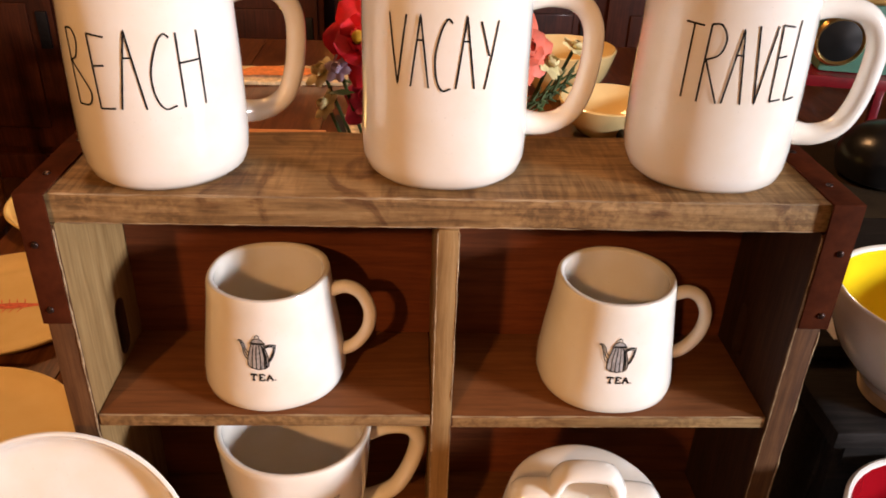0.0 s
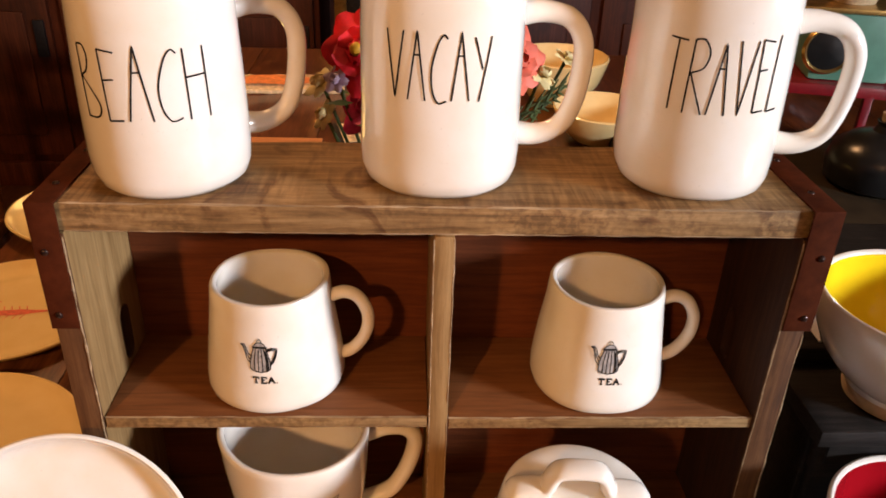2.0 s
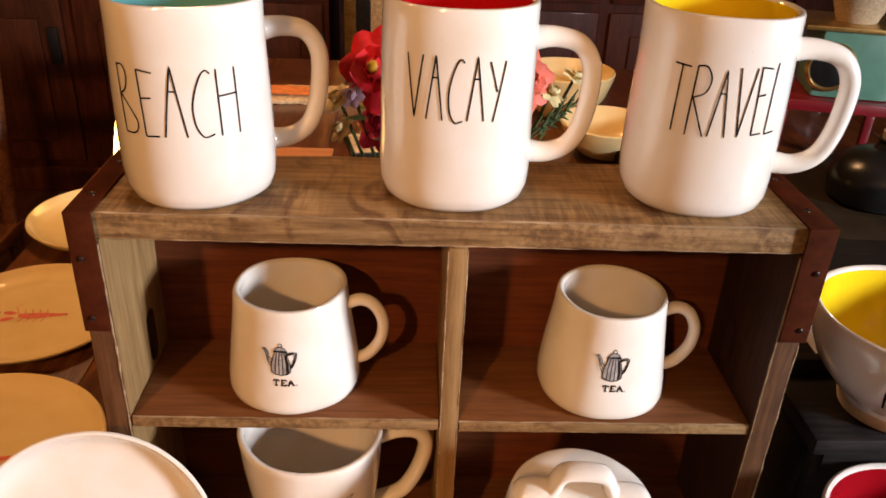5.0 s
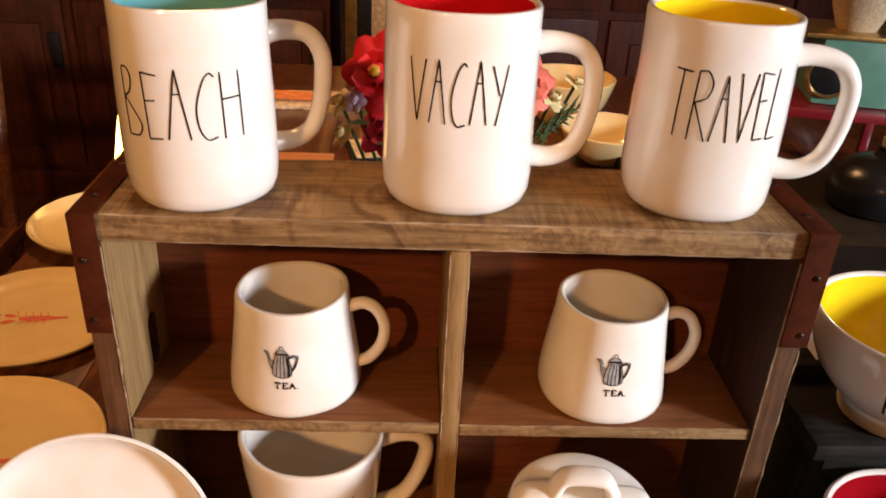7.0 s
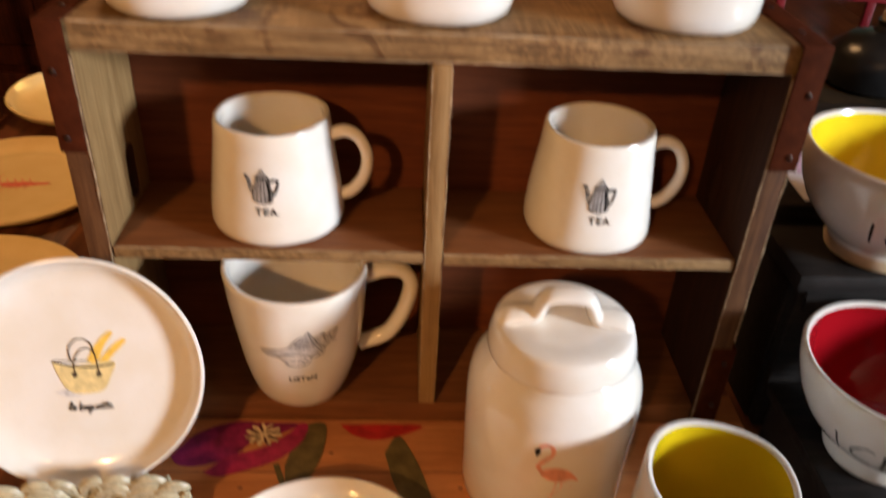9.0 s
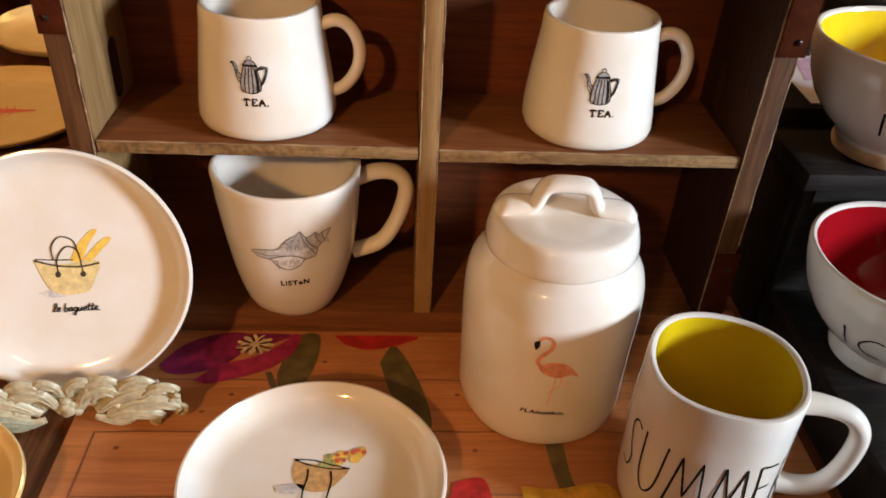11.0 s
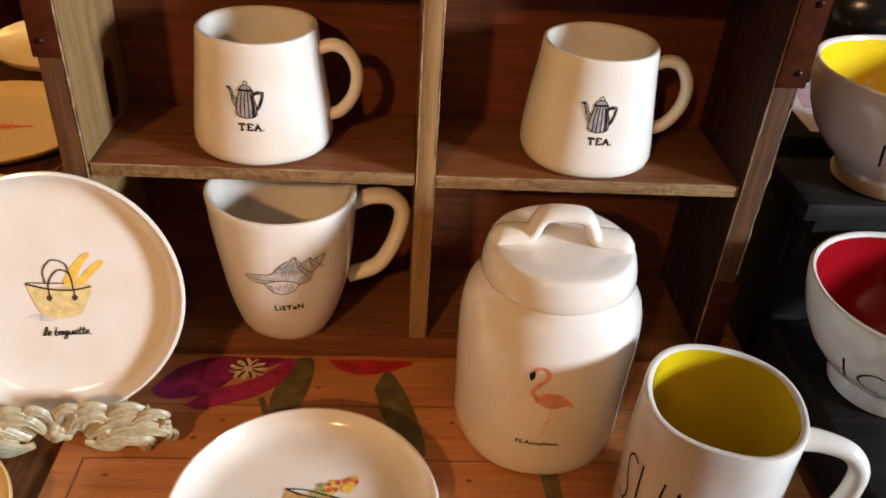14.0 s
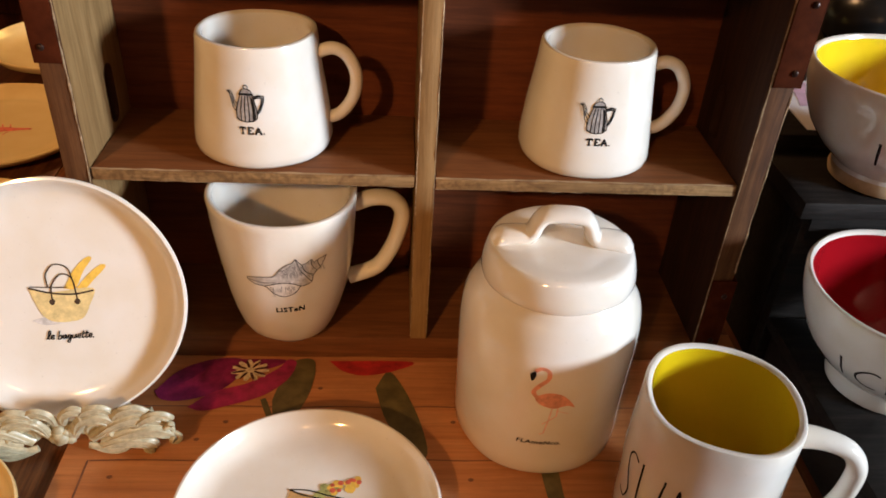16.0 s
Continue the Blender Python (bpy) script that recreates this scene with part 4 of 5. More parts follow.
def cream_plate(place, r, h, seed, label, print_it=0):
    t = thing("plate", place, label, "plate", "cream plates on the table")
    part("dish", plate_bm(r, h, seed), CREAM, t)
    if print_it:
        k = r / 0.1
        P = lambda pts: [(x * 0.022 * k, y * 0.022 * k) for x, y in pts]
        bm = patch(P([(-0.75, -0.16), (-0.3, -0.26), (0.4, -0.22), (1.0, -0.10), (1.5, -0.02), (1.45, 0.14), (0.9, 0.16), (0.3, 0.24), (-0.3, 0.22), (-0.75, 0.14)]), flat(0.0060))
        patch(P([(-0.85, 0.20), (-1.25, 0.42), (-1.55, 0.36), (-1.45, 0.14), (-1.1, 0.08)]), flat(0.00615), bm=bm)
        patch(P([(-0.85, -0.22), (-1.2, -0.46), (-1.5, -0.44), (-1.45, -0.2), (-1.1, -0.1)]), flat(0.00615), bm=bm)
        for x in (-0.5, -0.15, 0.2, 0.55):
            ribbon(bm, P([(x, 0.2), (x - 0.12, 0.55)]), 0.0011, flat(0.0060))
            ribbon(bm, P([(x, -0.22), (x - 0.12, -0.58)]), 0.0011, flat(0.0060))
        ribbon(bm, P([(-0.75, 0.05), (-1.1, 0.8), (-0.9, 1.05)]), 0.0008, flat(0.0062))
        part("print", bm, CORAL_INK, t, "small coral-red animal print", smooth=False)
        bars = bmesh.new()
        for i in range(3):
            ribbon(bars, P([(-2.4 + 0.02 * i, 0.35 - 0.28 * i), (-1.7, 0.35 - 0.28 * i)]), 0.0016 * k, flat(0.0060))
        part("printed_bars", bars, INK, t, smooth=False)


cream_plate(pose(-0.412, 0.325, -0.0015, 0, 0, 4), 0.096, 0.014, 13.0, "large cream plate with a small coral print, flat on the table", 1)
cream_plate(pose(-0.378, 0.108, -0.0015, 0, 0, 10), 0.108, 0.014, 14.0, "large cream plate with a small coral print, flat on the table", 1)
cream_plate(pose(-0.412, 0.545, -0.0015, 0, 0, 0), 0.094, 0.018, 15.0, "plain cream plate flat on the table near its edge")
cream_plate(pose(-0.272, -0.152, -0.0015, 0, 0, 0), 0.062, 0.018, 16.0, "small cream dish on the bare table beside the mat")


# ---- easel ----
def curl(bm, x, z, r, turn, sense, y, thick, turns=1.35):
    pts = []
    for i in range(22):
        t = i / 21
        a = radians(turn) + sense * t * turns * 2 * math.pi
        rr = r * (1 - 0.78 * t)
        pts.append((x + rr * math.cos(a), y - 0.003 * t, z + rr * math.sin(a)))
    tube(pts, [thick * (0.65 + 0.5 * i / 21) for i in range(22)], 8, 1.0, bm=bm)


def easel():
    e = thing("plate_easel", pose(-0.2105, -0.0610, 0.0002, 0, 0, 6), "ornate antique-cream resin plate easel with carved scrolls and leaves", "easel")
    y = -0.018
    ledge = bmesh.new()
    tube(spline([(-0.05, y + 0.004, 0.018), (-0.025, y, 0.013), (0, y, 0.016), (0.025, y, 0.013), (0.05, y + 0.004, 0.018)], 6), 0.0042, 8, bm=ledge)
    part("ledge", ledge, RESIN, e)
    leaves = [((0.006, 0.012), (0.013, 0.025), (0.024, 0.027), (0.031, 0.019), (0.027, 0.014), 0.0044),
              ((0.016, 0.010), (0.030, 0.021), (0.044, 0.025), (0.055, 0.021), (0.060, 0.016), 0.0046),
              ((0.022, 0.008), (0.036, 0.014), (0.050, 0.016), (0.060, 0.012), (0.063, 0.008), 0.0046),
              ((0.020, 0.005), (0.032, 0.009), (0.044, 0.009), (0.051, 0.005), (0.048, 0.0022), 0.0044),
              ((0.010, 0.020), (0.015, 0.031), (0.023, 0.034), (0.029, 0.030), (0.026, 0.026), 0.0037),
              ((0.028, 0.020), (0.034, 0.030), (0.042, 0.033), (0.049, 0.029), (0.047, 0.025), 0.0038),
              ((0.014, 0.006), (0.022, 0.0045), (0.030, 0.0035), (0.036, 0.0055), (0.034, 0.0085), 0.0036),
              ((0.040, 0.018), (0.048, 0.026), (0.056, 0.029), (0.062, 0.026), (0.062, 0.022), 0.0034),
              ((0.002, 0.022), (0.004, 0.030), (0.010, 0.034), (0.015, 0.031), (0.013, 0.027), 0.0034)]
    for s in (-1, 1):
        bm = bmesh.new()
        curl(bm, s * 0.020, 0.016, 0.0085, 90 - s * 90, -s, y - 0.001, 0.0036)
        curl(bm, s * 0.040, 0.012, 0.0070, 90 + s * 40, s, y - 0.001, 0.0032)
        part("scroll", bm, RESIN, e)
        for k, (*pts, fat) in enumerate(leaves):
            rise = 0.0025 + 0.0011 * (k % 4)
            path = spline([(s * a, y - rise - 0.0035 * math.sin(math.pi * (0.15 + 0.2 * q)), b) for q, (a, b) in enumerate(pts)], 6)
            n = len(path)
            bm = tube(path, [fat * (0.22 + 0.78 * math.sin(math.pi * min(0.96, 0.16 + 0.8 * i / (n - 1))) ** 0.8) for i in range(n)], 10, 0.62)
            for side in (-1, 1):
                rib = []
                for i, p in enumerate(path[1:-2]):
                    d = (path[i + 2] - path[i]).normalized()
                    across = Vector((-d.z, 0, d.x))
                    rib.append(p + across * side * fat * 0.52 * math.sin(math.pi * (i + 1.5) / n) + Vector((0, -fat * 0.45, 0)))
                tube(rib, [fat * 0.26 * (0.35 + 0.65 * math.sin(math.pi * (i + 0.5) / len(rib))) for i in range(len(rib))], 6, 1.0, bm=bm)
            tip, before = path[-1], path[-4]
            turn = math.degrees(math.atan2(tip.z - before.z, tip.x - before.x))
            curl(bm, tip.x, tip.z, fat * 0.85, turn + 180, s if k % 2 else -s, tip.y - 0.0015, fat * 0.42, 1.1)
            part("leaf", bm, RESIN, e)
    rng = random.Random(2)
    for i in range(9):
        a = i * 2.4
        r = 0.0062 * math.sqrt(i / 9)
        rose = bmesh.new()
        tmp = bmesh.ops.create_uvsphere(rose, u_segments=10, v_segments=7, radius=0.0036 * rng.uniform(0.8, 1.15))
        for v in tmp["verts"]:
            v.co = Vector((v.co.x + r * math.cos(a), v.co.y * 0.8 + y - 0.006 + r * 0.35, v.co.z + 0.0125 + r * 0.85 * math.sin(a)))
        part("rosette_petal", rose, RESIN, e)
    back = bmesh.new()
    for s in (-1, 1):
        tube(spline([(s * 0.03, y + 0.006, 0.009), (s * 0.028, 0.012, 0.008), (s * 0.02, 0.036, 0.06), (s * 0.012, 0.052, 0.11)], 6), 0.0032, 8, bm=back)
        tube([(s * 0.012, 0.052, 0.11), (s * 0.02, 0.075, 0.002)], 0.003, 8, bm=back)
        tube([(s * 0.034, y + 0.002, 0.014), (s * 0.036, y - 0.006, 0.0015)], 0.004, 8, bm=back)
    part("back_frame", back, RESIN, e)


easel()


# ---- the printed mat ----
def mat():
    m = thing("place_mat", pose(0, 0, 0), "printed mat with pale wooden boards and tulips, lying on the table", "mat")
    part("sheet", box(-0.2095, 0.232, -0.33, 0.03, -0.0018, 0.0004, 0.0005), MAT_PRINT, m)
    rng = random.Random(3)
    bm = bmesh.new()
    for y in (-0.0465, -0.0905, -0.137, -0.183, -0.228, -0.275):
        pts = [(-0.193 + 0.02 * i, y + rng.uniform(-0.0006, 0.0006)) for i in range(21)]
        ribbon(bm, pts, 0.0009, flat(0.0007))
    ribbon(bm, [(-0.194, -0.0905), (-0.194, -0.31)], 0.0011, flat(0.00072))
    for x, y in ((-0.178, -0.103), (-0.135, -0.0745), (-0.064, -0.030), (0.022, -0.0595), (-0.045, -0.052), (-0.165, -0.150), (0.03, -0.105), (-0.12, -0.06)):
        patch([(x + 0.0018 * math.cos(k), y + 0.0013 * math.sin(k)) for k in range(6)], flat(0.0008), bm=bm)
    part("joint_print", bm, MAT_LINE, m, "brown printed joints and nail holes", smooth=False)
    z = 0.0009
    tul = patch([(-0.170, -0.034), (-0.158, -0.014), (-0.138, -0.003), (-0.118, -0.003), (-0.118, -0.018), (-0.130, -0.034), (-0.150, -0.042), (-0.164, -0.041)], flat(z))
    part("purple_tulip", tul, TULIP_PURPLE, m, "deep purple printed petals", smooth=False)
    part("tulip_petal", patch([(-0.146, -0.048), (-0.132, -0.034), (-0.112, -0.026), (-0.094, -0.012), (-0.088, -0.003), (-0.082, -0.006), (-0.086, -0.022), (-0.1, -0.037), (-0.12, -0.046), (-0.136, -0.051)], flat(z + 0.0002)), TULIP_MAGENTA, m, "magenta printed petal", smooth=False)
    part("tulip_petal", patch([(-0.128, -0.003), (-0.116, -0.012), (-0.100, -0.012), (-0.090, -0.003)], flat(z + 0.0001)), TULIP_PURPLE, m, smooth=False)
    centre = bmesh.new()
    for k in range(11):
        a = k * 0.571
        ribbon(centre, [(-0.112, -0.014), (-0.112 + 0.0125 * math.cos(a), -0.014 + 0.0105 * math.sin(a))], 0.0042, flat(z + 0.0004 + 0.00001 * k), taper=True)
    part("flower_centre", centre, STAMEN, m, "pale printed flower centre", smooth=False)
    st = bmesh.new()
    for k in range(8):
        a = k * 0.785 + 0.3
        ribbon(st, [(-0.112 + 0.003 * math.cos(a), -0.014 + 0.0025 * math.sin(a)), (-0.112 + 0.0120 * math.cos(a), -0.014 + 0.0095 * math.sin(a))], 0.0019, flat(z + 0.0006 + 0.00001 * k), taper=True)
    part("stamens", st, TULIP_DARK, m, "dark printed stamens", smooth=False)
    lf = patch([(-0.094, -0.042), (-0.09, -0.02), (-0.083, -0.004), (-0.070, -0.004), (-0.070, -0.03), (-0.078, -0.055), (-0.09, -0.06)], flat(z + 0.0001))
    patch([(-0.028, -0.030), (-0.02, -0.014), (-0.011, -0.026), (0.0, -0.056), (0.005, -0.085), (-0.004, -0.088), (-0.02, -0.06)], flat(z + 0.0001), bm=lf)
    patch([(0.072, -0.09), (0.082, -0.09), (0.084, -0.125), (0.090, -0.15), (0.080, -0.15), (0.074, -0.12)], flat(z + 0.0001), bm=lf)
    ribbon(lf, [(-0.1, -0.04), (-0.092, -0.06), (-0.094, -0.09)], 0.004, flat(z + 0.00005))
    part("leaves", lf, TULIP_LEAF, m, "olive printed leaves", smooth=False)
    part("red_tulip", patch([(-0.060, -0.004), (-0.050, -0.014), (-0.035, -0.018), (-0.015, -0.013), (-0.004, -0.004)], flat(z + 0.0003)), TULIP_RED, m, smooth=False)
    part("red_petal", patch([(0.016, -0.128), (0.034, -0.127), (0.036, -0.16), (0.02, -0.17), (0.012, -0.15)], flat(z + 0.0002)), TULIP_RED, m, smooth=False)
    part("yellow_petal", patch([(0.054, -0.131), (0.075, -0.133), (0.104, -0.130), (0.112, -0.16), (0.085, -0.175), (0.058, -0.165)], flat(z + 0.0002)), TULIP_YELLOW, m, smooth=False)


mat()


# ---- the dark boxes and the bowls ----
BOWL = [(0.031, 0.0), (0.0335, 0.001), (0.0345, 0.005), (0.0335, 0.0095), (0.0330, 0.0125), (0.0375, 0.0165), (0.0475, 0.0255), (0.0560, 0.0370), (0.0620, 0.0500), (0.0658, 0.0640), (0.0676, 0.0770)]


def bowl(place, lining, label, u0, foot):
    t = thing("bowl", place, label, "bowl", "footed ice bowls")
    rim = 0.0024
    r, top = BOWL[-1]
    part("body", lathe([BOWL[3]] + BOWL[4:] + [(r - rim * 0.3, top + rim * 0.5), (r - rim * 0.9, top + rim * 0.7), (r - rim * 1.6, top + rim * 0.4), (r - rim * 1.9, top - 0.001)], 80, 0, 0.016, u0 * 50), WHITE, t)
    part("foot", lathe([(0, 0.003), (0.028, 0.003), (0.030, 0)] + BOWL[:4], 72, 0, 0.016, u0 * 50), foot, t, "bare clay foot ring" if foot == BISQUE else "")
    inner = [(r - rim * 1.9, top - 0.001)] + [(rr - 0.0048, z) for rr, z in reversed(BOWL[5:-1])] + [(0.026, 0.0175), (0.012, 0.0155), (0, 0.015)]
    part("interior", lathe(inner, 80, 0, 0.016, u0 * 50), lining, t)
    part("lettering", hand_letters("ICE", u0, 0.030, 0.030, 0.0180, on_body(BOWL, 0, 0, 0.016, u0 * 50), 0.0012, 0.35, 21), INK, t, "thin black hand-drawn capitals", smooth=False)


FOOT = 0.046


def boxes():
    b = thing("wooden_box", pose(0.0, 0.0, 0.0), "black-stained wooden box used as a riser for bowls", "box")
    part("lid_board", box(0.234, 0.62, -0.0045, 0.0665, 0.1235, 0.1355, 0.0015, 0.0004), BLACK_WOOD, b)
    part("front_board", box(0.240, 0.615, 0.0015, 0.0115, -0.002, 0.123, 0.0012), BLACK_WOOD, b)
    part("side_board", box(0.238, 0.2475, 0.0120, 0.26, -0.002, 0.123, 0.0012), BLACK_WOOD, b)
    part("front_rail", box(0.244, 0.61, -0.0010, 0.0012, 0.106, 0.123, 0.0006), BLACK_WOOD, b)
    part("back_ledge", box(0.234, 0.62, 0.0670, 0.26, 0.1235, 0.147, 0.0015, 0.0004), BLACK_WOOD, b)
    s = thing("tray", pose(0.0, 0.0, 0.0), "low black wooden tray under the red bowl", "tray")
    part("board", box(0.2365, 0.62, -0.30, -0.0055, FOOT - 0.008, FOOT, 0.0015, 0.0003), BLACK_WOOD, s)
    for a, b2, c, d in ((0.240, 0.248, -0.29, -0.010), (0.606, 0.614, -0.29, -0.010), (0.2485, 0.6055, -0.29, -0.282), (0.2485, 0.6055, -0.018, -0.010)):
        part("side_strip", box(a, b2, c, d, -0.002, FOOT - 0.0085, 0.001), BLACK_WOOD, s)
    k = thing("wooden_box", pose(0, 0, 0), "wide olive-brown wooden box standing behind the riser", "box")
    part("body", box(0.30, 0.80, 0.44, 0.80, -0.002, 0.030, 0.003), OLIVE, k)
    c = thing("card", pose(0.3265, 0.1165, 0.1475, 0, 0, -2), "pale printed card lying on the black riser", "card")
    part("sheet", box(-0.06, 0.09, -0.045, 0.045, 0, 0.0008, 0), PAPER, c, smooth=False)
    part("print", patch([(-0.05, -0.005), (0.02, 0.0), (0.07, 0.035), (-0.03, 0.04)], flat(0.001)), LILAC_PRINT, c, smooth=False)
    w = bmesh.new()
    for i in range(4):
        ribbon(w, [(-0.045 + 0.018 * i, -0.036), (-0.04 + 0.018 * i, -0.012)], 0.011, flat(0.001))
    part("yellow_print", w, TULIP_YELLOW, c, smooth=False)


boxes()
bowl(pose(0.2976, 0.0300, 0.1358, 0, 0, -30) @ Matrix.Diagonal((0.95, 0.95, 0.95, 1)), YELLOW, "white footed bowl lettered ICE, bright yellow glaze inside", -0.008, BISQUE)
bowl(pose(0.2807, -0.0664, FOOT + 0.0002, 0, 0, -33) @ Matrix.Diagonal((0.92, 0.92, 0.915, 1)), DEEP_RED, "white footed bowl lettered ICE, deep red glaze inside", -0.022, WHITE)


# ---- behind the crate ----
def blossom(name, place, petals, radius, mat, layers, parent, slim=0.36):
    rng = random.Random(name)
    bm = bmesh.new()
    for layer in range(layers):
        tilt = radians(12 + 46 * layer / max(1, layers - 1))
        for k in range(petals):
            a = 2 * math.pi * (k + 0.5 * layer + rng.uniform(-0.1, 0.1)) / petals
            size = radius * (1 - 0.22 * layer) * rng.uniform(0.9, 1.1)
            grid = []
            for i in range(6):
                t = i / 5
                half = size * slim * math.sin(math.pi * min(0.97, 0.12 + 0.8 * t)) ** 0.7
                row = []
                for j in range(4):
                    s = (j / 3 - 0.5) * 2
                    out = size * t * math.cos(tilt * t * 1.3)
                    rise = size * t * math.sin(tilt) + size * 0.1 * (1 - s * s) * t - size * 0.16 * t * t + rng.uniform(-1, 1) * size * 0.03
                    row.append(bm.verts.new((out * math.cos(a) - s * half * math.sin(a), out * math.sin(a) + s * half * math.cos(a), rise)))
                grid.append(row)
            for i in range(5):
                for j in range(3):
                    bm.faces.new((grid[i][j], grid[i][j + 1], grid[i + 1][j + 1], grid[i + 1][j]))
    bm.transform(place)
    return part(name, bm, mat, parent)


def bouquet():
    f = thing("flower_arrangement", pose(0.0, 0.23, 0.0), "red, magenta, coral and cream silk flowers in a low pot", "flowers")
    part("pot", lathe([(0, 0), (0.035, 0), (0.045, 0.03), (0.05, 0.07), (0.047, 0.08), (0.043, 0.075), (0, 0.07)], 40), BLACK, f)
    heads = [("red_bloom", (-0.052, 0.0, 0.300), (70, 0, -25), 11, 0.033, PETAL_RED, 3), ("magenta_bloom", (-0.047, -0.005, 0.258), (60, 0, -40), 9, 0.027, PETAL_MAGENTA, 3),
             ("magenta_bloom", (-0.03, 0.01, 0.235), (75, 0, 10), 9, 0.024, PETAL_MAGENTA, 3), ("lilac_bloom", (-0.072, -0.004, 0.280), (60, 0, -30), 6, 0.012, PETAL_LILAC, 2),
             ("coral_bloom", (0.062, 0.0, 0.296), (65, 0, 40), 10, 0.028, PETAL_CORAL, 3), ("cream_bloom", (-0.085, 0.01, 0.272), (40, 0, -50), 6, 0.016, PETAL_CREAM, 2),
             ("cream_bloom", (-0.082, 0.0, 0.250), (60, 0, -60), 6, 0.014, PETAL_CREAM, 2), ("cream_bloom", (0.085, 0.01, 0.282), (40, 0, 50), 6, 0.015, PETAL_CREAM, 2), ("cream_bloom", (0.105, 0.02, 0.292), (30, 0, 70), 6, 0.013, PETAL_CREAM, 2),
             ("magenta_bloom", (0.02, 0.01, 0.27), (60, 0, 20), 9, 0.026, PETAL_MAGENTA, 3), ("red_bloom", (0.0, 0.0, 0.30), (60, 0, 0), 10, 0.03, PETAL_RED, 3)]
    for name, at, turn, n, r, m, layers in heads:
        blossom(name, pose(*at, *turn), n - 3 if r > 0.02 else n, r, m, layers, f, 0.40 if r > 0.02 else 0.34)
        part("stem", tube(spline([(at[0] * 0.2, 0, 0.07), (at[0] * 0.6, at[1], 0.07 + (at[2] - 0.07) * 0.55), at], 6), 0.0014, 6), LEAF, f)
    bm = bmesh.new()
    bmesh.ops.create_uvsphere(bm, u_segments=12, v_segments=8, radius=0.0052)
    bm.transform(pose(-0.057, -0.010, 0.305))
    part("bloom_centre", bm, TULIP_YELLOW, f, "yellow centre")
    rng = random.Random(8)
    for i in range(26):
        bm = bmesh.new()
        a, r, z = rng.uniform(0, 6.28), rng.uniform(0.02, 0.085), rng.uniform(0.20, 0.275)
        o = Vector((r * math.cos(a), 0.5 * r * math.sin(a), z))
        d = Vector((math.cos(a), 0.5 * math.sin(a), rng.uniform(-0.2, 0.6))).normalized() * rng.uniform(0.018, 0.032)
        s = d.cross(Vector((0, 0, 1))).normalized() * d.length * 0.28
        lift = Vector((0, 0, d.length * 0.12))
        vs = [bm.verts.new(p) for p in (o, o + d * 0.4 + s, o + d * 0.45 + lift, o + d * 0.4 - s, o + d)]
        for tri in ((0, 1, 2), (0, 2, 3), (1, 4, 2), (2, 4, 3)):
            bm.faces.new([vs[k] for k in tri])
        part("leaf", bm, LEAF, f)
    sprig = bmesh.new()
    for x, z in ((0.075, 0.262), (0.09, 0.27), (0.07, 0.25)):
        tube([(x - 0.02, 0, z - 0.02), (x + 0.03, 0.01, z + 0.016)], 0.0009, 5, bm=sprig)
        for k in range(5):
            p = Vector((x - 0.01 + 0.009 * k, 0.002 * k, z - 0.012 + 0.0065 * k))
            for s in (-1, 1):
                tube([p, p + Vector((0.006, 0, 0.004 + 0.007 * s))], [0.0014, 0.0004], 5, bm=sprig)
    part("sprig", sprig, LEAF, f)


bouquet()


def round_bowl(x, y, r, h, label):
    t = thing("bowl", pose(x, y, -0.0018), label, "bowl", "cream bowls behind the crate")
    part("body", lathe([(0, 0), (r * 0.5, 0), (r * 0.62, h * 0.12), (r * 0.86, h * 0.5), (r * 0.98, h * 0.9), (r, h), (r * 0.97, h + 0.002), (r * 0.94, h * 0.95), (r * 0.8, h * 0.5), (r * 0.5, h * 0.14), (0, h * 0.1)], 64, 0, 0.02, x), CREAM, t)


round_bowl(0.300, 0.86, 0.082, 0.055, "wide cream bowl on the table behind the crate")
round_bowl(0.262, 1.06, 0.088, 0.085, "deeper cream bowl behind another bowl")


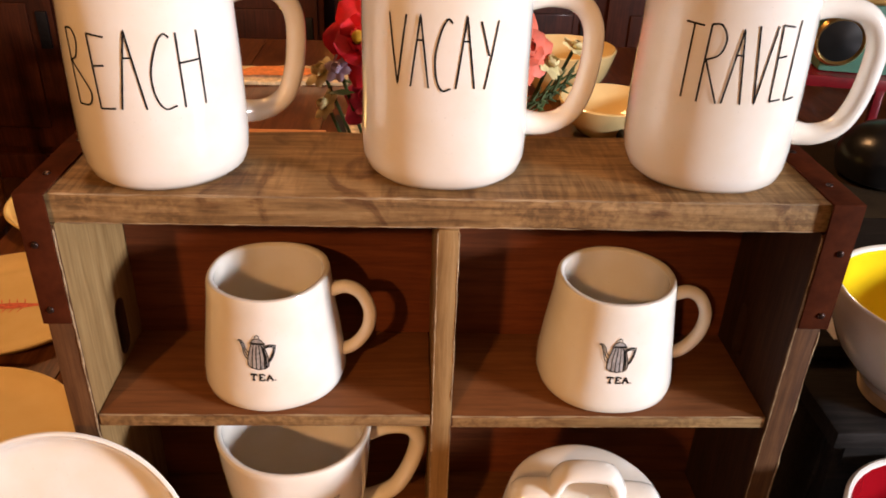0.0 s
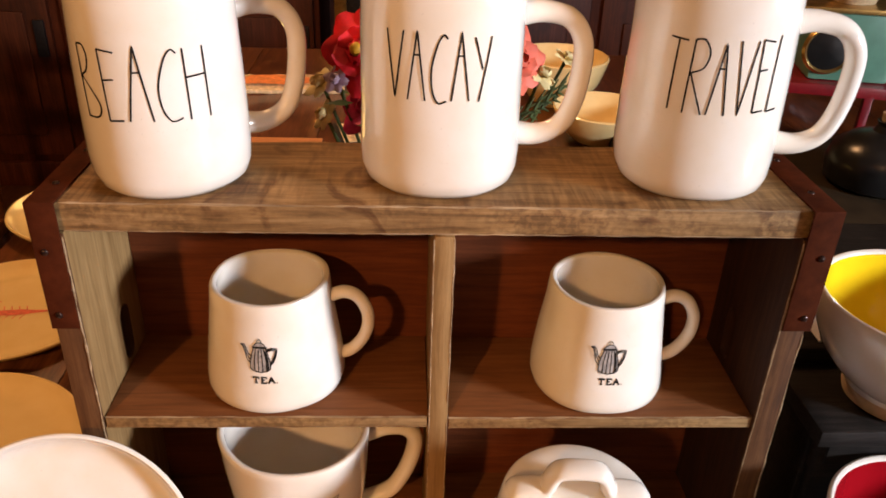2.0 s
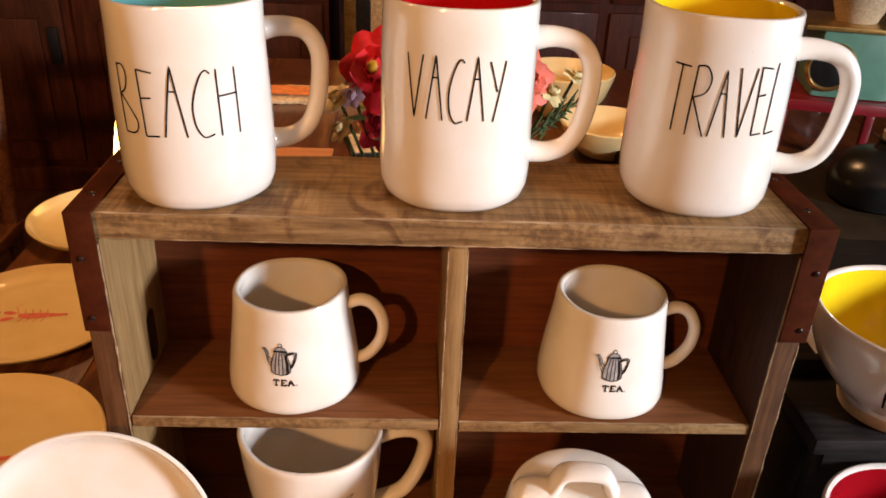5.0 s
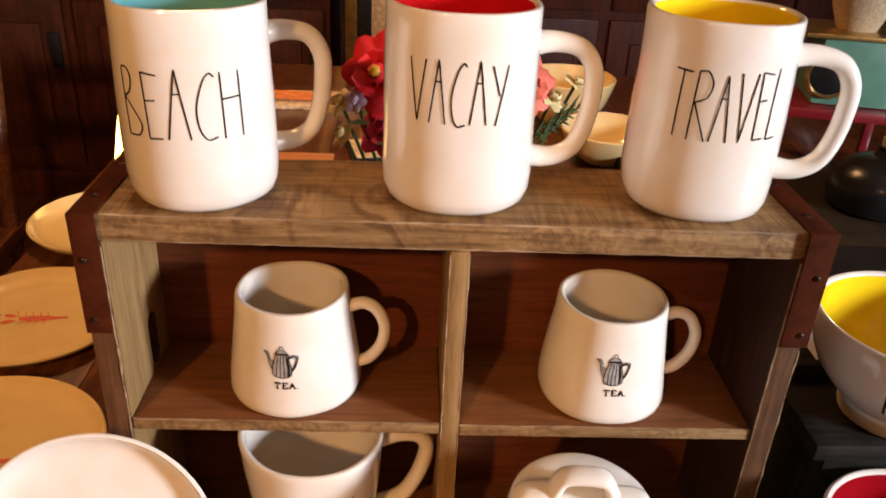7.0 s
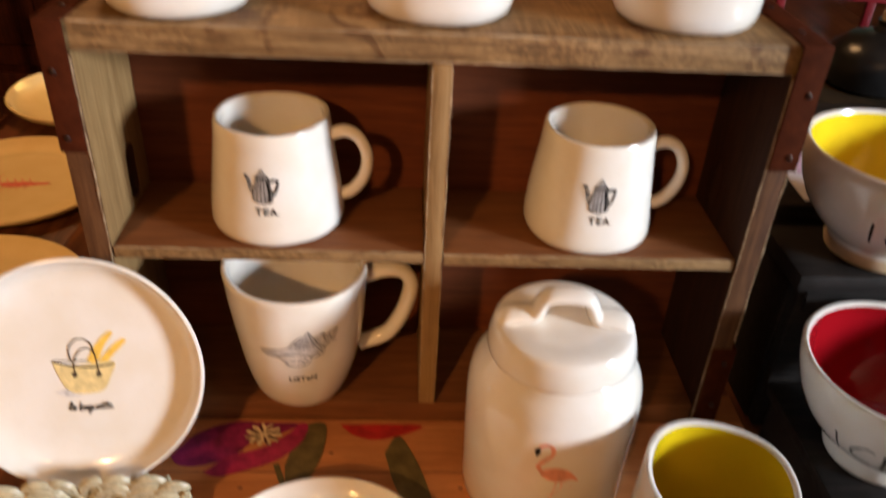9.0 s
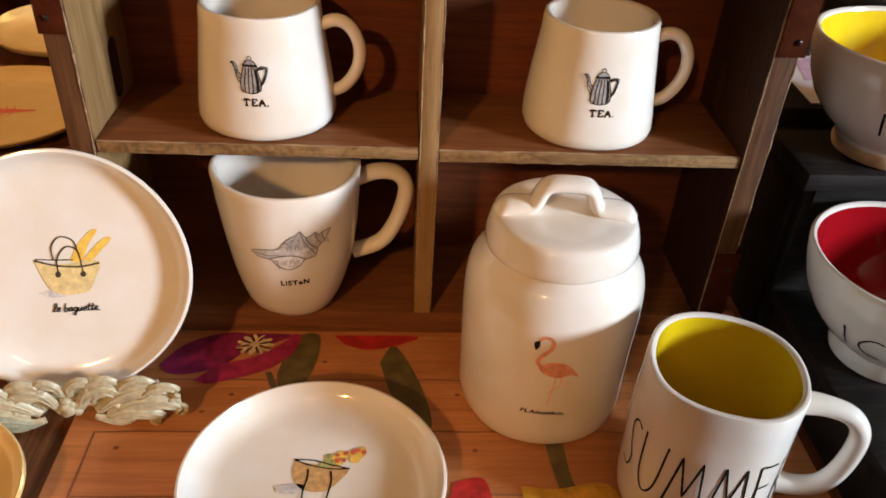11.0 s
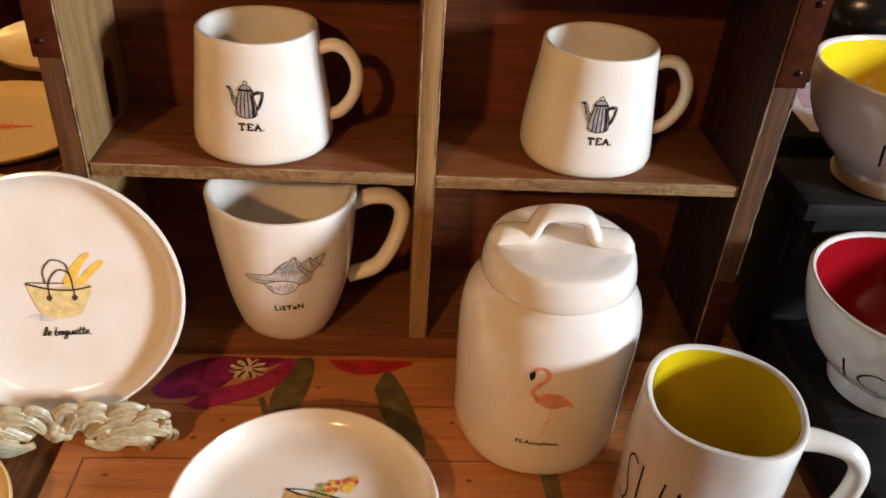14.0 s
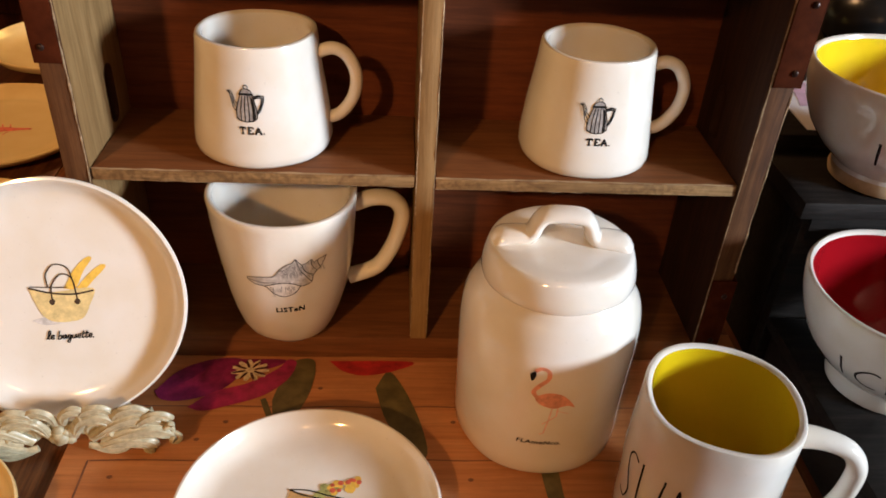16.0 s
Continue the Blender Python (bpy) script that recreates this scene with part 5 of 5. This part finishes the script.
def back_clutter():
    n = thing("napkin", pose(-0.265, 1.12, -0.0018, 0, 0, 3), "folded patterned napkin on the far end of the table", "napkin")
    part("cloth", box(-0.11, 0.13, -0.05, 0.05, 0, 0.008, 0.003, 0.002), FABRIC, n)
    part("pattern", patch([(-0.08, -0.03), (-0.02, -0.025), (0.04, -0.03), (0.08, 0.0), (0.02, 0.03), (-0.05, 0.025)], flat(0.0125)), ORANGE_PRINT, n, smooth=False)
    g = thing("place_mat", pose(-0.2, 0.72, -0.0018), "pale wooden board mat on the table", "mat")
    part("sheet", box(-0.10, 0.05, -0.12, 0.12, 0, 0.003, 0.001), MAT_PRINT, g)
    c = thing("card", pose(-0.075, 0.86, -0.0018, 0, 0, 12), "small cream card in a dark frame lying on the table", "card")
    part("frame", box(-0.055, 0.075, -0.05, 0.05, 0, 0.008, 0.001), IRON, c)
    part("sheet", box(-0.048, 0.068, -0.043, 0.043, 0.008, 0.0092, 0), FABRIC, c, smooth=False)
    w = bmesh.new()
    for i in range(4):
        ribbon(w, [(-0.035, -0.025 + 0.016 * i), (0.055, -0.025 + 0.016 * i)], 0.0012, flat(0.0096))
    part("writing_bars", w, MAT_LINE, c, smooth=False)
    l = thing("candle_lamp", pose(-0.415, 0.66, -0.0018), "lit flame-shaped electric candle on a small brass base", "lamp")
    part("base", lathe([(0, 0), (0.032, 0), (0.033, 0.004), (0.018, 0.009), (0.011, 0.016), (0.012, 0.03), (0, 0.03)], 40), BRASS, l)
    part("bulb", lathe([(0, 0.03), (0.015, 0.031), (0.0195, 0.037), (0.0198, 0.046), (0.0165, 0.068), (0.0118, 0.094), (0.0062, 0.119), (0.0042, 0.128), (0.0030, 0.1305), (0, 0.131)], 40), FLAME, l, "glowing yellow flame-shaped bulb")


back_clutter()


def jug():
    j = thing("jug", pose(0.625, 0.62, 0.0305), "squat glossy black stoneware jug with a cork", "jug")
    part("body", lathe([(0, 0), (0.055, 0), (0.064, 0.006), (0.068, 0.03), (0.062, 0.052), (0.042, 0.068), (0.018, 0.076), (0.014, 0.084), (0.016, 0.09), (0, 0.09)], 56), BLACK, j)
    part("handle", tube(spline([(0.014, 0, 0.084), (0.03, 0, 0.094), (0.05, 0, 0.085), (0.056, 0, 0.06)], 7), 0.006, 12), BLACK, j)
    part("cork", lathe([(0, 0.088), (0.011, 0.088), (0.012, 0.101), (0, 0.102)], 24), CORK, j)


jug()


def grinder():
    g = thing("coffee_grinder", pose(0.665, 0.86, -0.0018, 0, 0, -12), "mint green vintage grinder with brass dial on dark red stand", "grinder")
    part("stand_top", box(-0.11, 0.10, -0.07, 0.08, 0.10, 0.118, 0.004), DARK_RED, g, "dark red painted stand")
    for x in (-0.095, 0.075):
        for y in (-0.055, 0.055):
            part("leg", box(x, x + 0.014, y, y + 0.014, 0, 0.0995, 0.002), DARK_RED, g)
    part("body", box(-0.055, 0.065, -0.05, 0.06, 0.1185, 0.222, 0.008), MINT, g, "mint green painted body")
    part("top_plate", box(-0.085, 0.085, -0.06, 0.07, 0.2225, 0.23, 0.002), BRASS, g)
    part("hopper", lathe([(0, 0.2305), (0.03, 0.2305), (0.045, 0.27), (0.055, 0.30), (0.05, 0.30), (0, 0.24)], 40), CORK, g)
    dial = lathe([(0, 0.0), (0.036, 0.0), (0.038, 0.006), (0.034, 0.012), (0.031, 0.008), (0, 0.007)], 48)
    dial.transform(pose(-0.035, -0.0505, 0.168, 90, 0, 0))
    d = part("dial_ring", dial, BRASS, g)
    face = lathe([(0, 0.0075), (0.0305, 0.0085), (0.012, 0.012), (0, 0.013)], 40)
    face.transform(pose(-0.035, -0.0505, 0.168, 90, 0, 0))
    part("dial_face", face, BLACK, d)


grinder()


# ---- the far furniture ----
def cabinet(x0, x1, y, z0, z1, doors, label):
    c = thing("cabinet", pose(0, y, 0), label, "cabinet")
    part("carcass", box(x0, x1, 0.02, 0.40, z0, z1, 0.004), CABINET_WOOD, c)
    part("plinth", box(x0 - 0.01, x1 + 0.01, 0.0, 0.41, z0, z0 + 0.09, 0.006), CABINET_WOOD, c)
    w = (x1 - x0) / doors
    for i in range(doors):
        a, b = x0 + w * i + 0.02, x0 + w * (i + 1) - 0.02
        for lo, hi, glass in ((z0 + 0.12, -0.06, False), (-0.03, z1 - 0.03, True)):
            d = part("door", box(a, b, 0.0, 0.0195, lo, hi, 0.004), CABINET_WOOD, c)
            t = 0.075
            if glass:
                part("pane", box(a + t, b - t, -0.0035, -0.0005, lo + t, hi - t, 0.001), GLASS_DARK, d)
                part("glazing_bar", box((a + b) / 2 - 0.008, (a + b) / 2 + 0.008, -0.009, -0.004, lo + t, hi - t, 0.002), CABINET_WOOD, d)
            else:
                part("panel", box(a + t, b - t, -0.010, -0.0005, lo + t, hi - t, 0.008), CABINET_WOOD, d)
            part("latch", box(b - 0.05, b - 0.015, -0.014, -0.0005, hi - 0.22, hi - 0.10, 0.004), IRON, d, "dark iron latch plate")


cabinet(-2.0, -0.30, 2.30, -0.75, 1.1, 2, "tall dark red-brown wooden cabinet with iron latches")
cabinet(0.0, 1.86, 2.33, -0.75, 0.9, 3, "tall dark red-brown wooden cabinet with panelled doors")


def screen():
    s = thing("folding_screen", pose(-0.13, 2.24, -0.75), "narrow cream panel with dark and gilded uprights", "screen")
    part("panel", box(-0.03, 0.05, 0.0, 0.02, 0, 1.3, 0.003), FABRIC, s)
    part("upright", box(-0.075, -0.031, -0.005, 0.025, 0, 1.32, 0.004), IRON, s)
    part("gilt_upright", box(-0.115, -0.076, -0.005, 0.025, 0, 1.32, 0.004), BRASS, s)
    part("upright", box(0.051, 0.09, -0.005, 0.025, 0, 1.32, 0.004), IRON, s)


screen()


def chair():
    c = thing("chair", pose(-1.048, 0.93, -0.75, 0, 0, 0), "brown wooden chair hung with a string of white beads", "chair")
    for x in (-0.2, 0.2):
        part("back_post", tube(spline([(x, 0.2, 0), (x, 0.2, 0.45), (x, 0.25, 0.75), (x, 0.29, 0.95)], 6), 0.016, 12), TABLE_WOOD, c)
        part("leg", tube([(x, -0.2, 0), (x, -0.2, 0.43)], 0.016, 12), TABLE_WOOD, c)
    part("seat", box(-0.22, 0.22, -0.22, 0.22, 0.43, 0.46, 0.008), TABLE_WOOD, c)
    for z in (0.62, 0.76, 0.9):
        part("back_slat", box(-0.19, 0.19, 0.215 + (z - 0.6) * 0.2, 0.232 + (z - 0.6) * 0.2, z - 0.025, z + 0.025, 0.004), TABLE_WOOD, c)


chair()


def beads():
    b = thing("bead_string", pose(-0.826, 1.128, -0.035), "string of small white beads hanging beside the table", "beads")
    rng = random.Random(6)
    for i in range(20):
        bm = bmesh.new()
        bmesh.ops.create_uvsphere(bm, u_segments=10, v_segments=7, radius=0.0055)
        bm.transform(pose((i % 2) * 0.011 - 0.0011 * i + rng.uniform(-0.0015, 0.0015), rng.uniform(-0.003, 0.003), 0.10 - 0.0078 * i))
        part("bead", bm, PEARL, b)


beads()
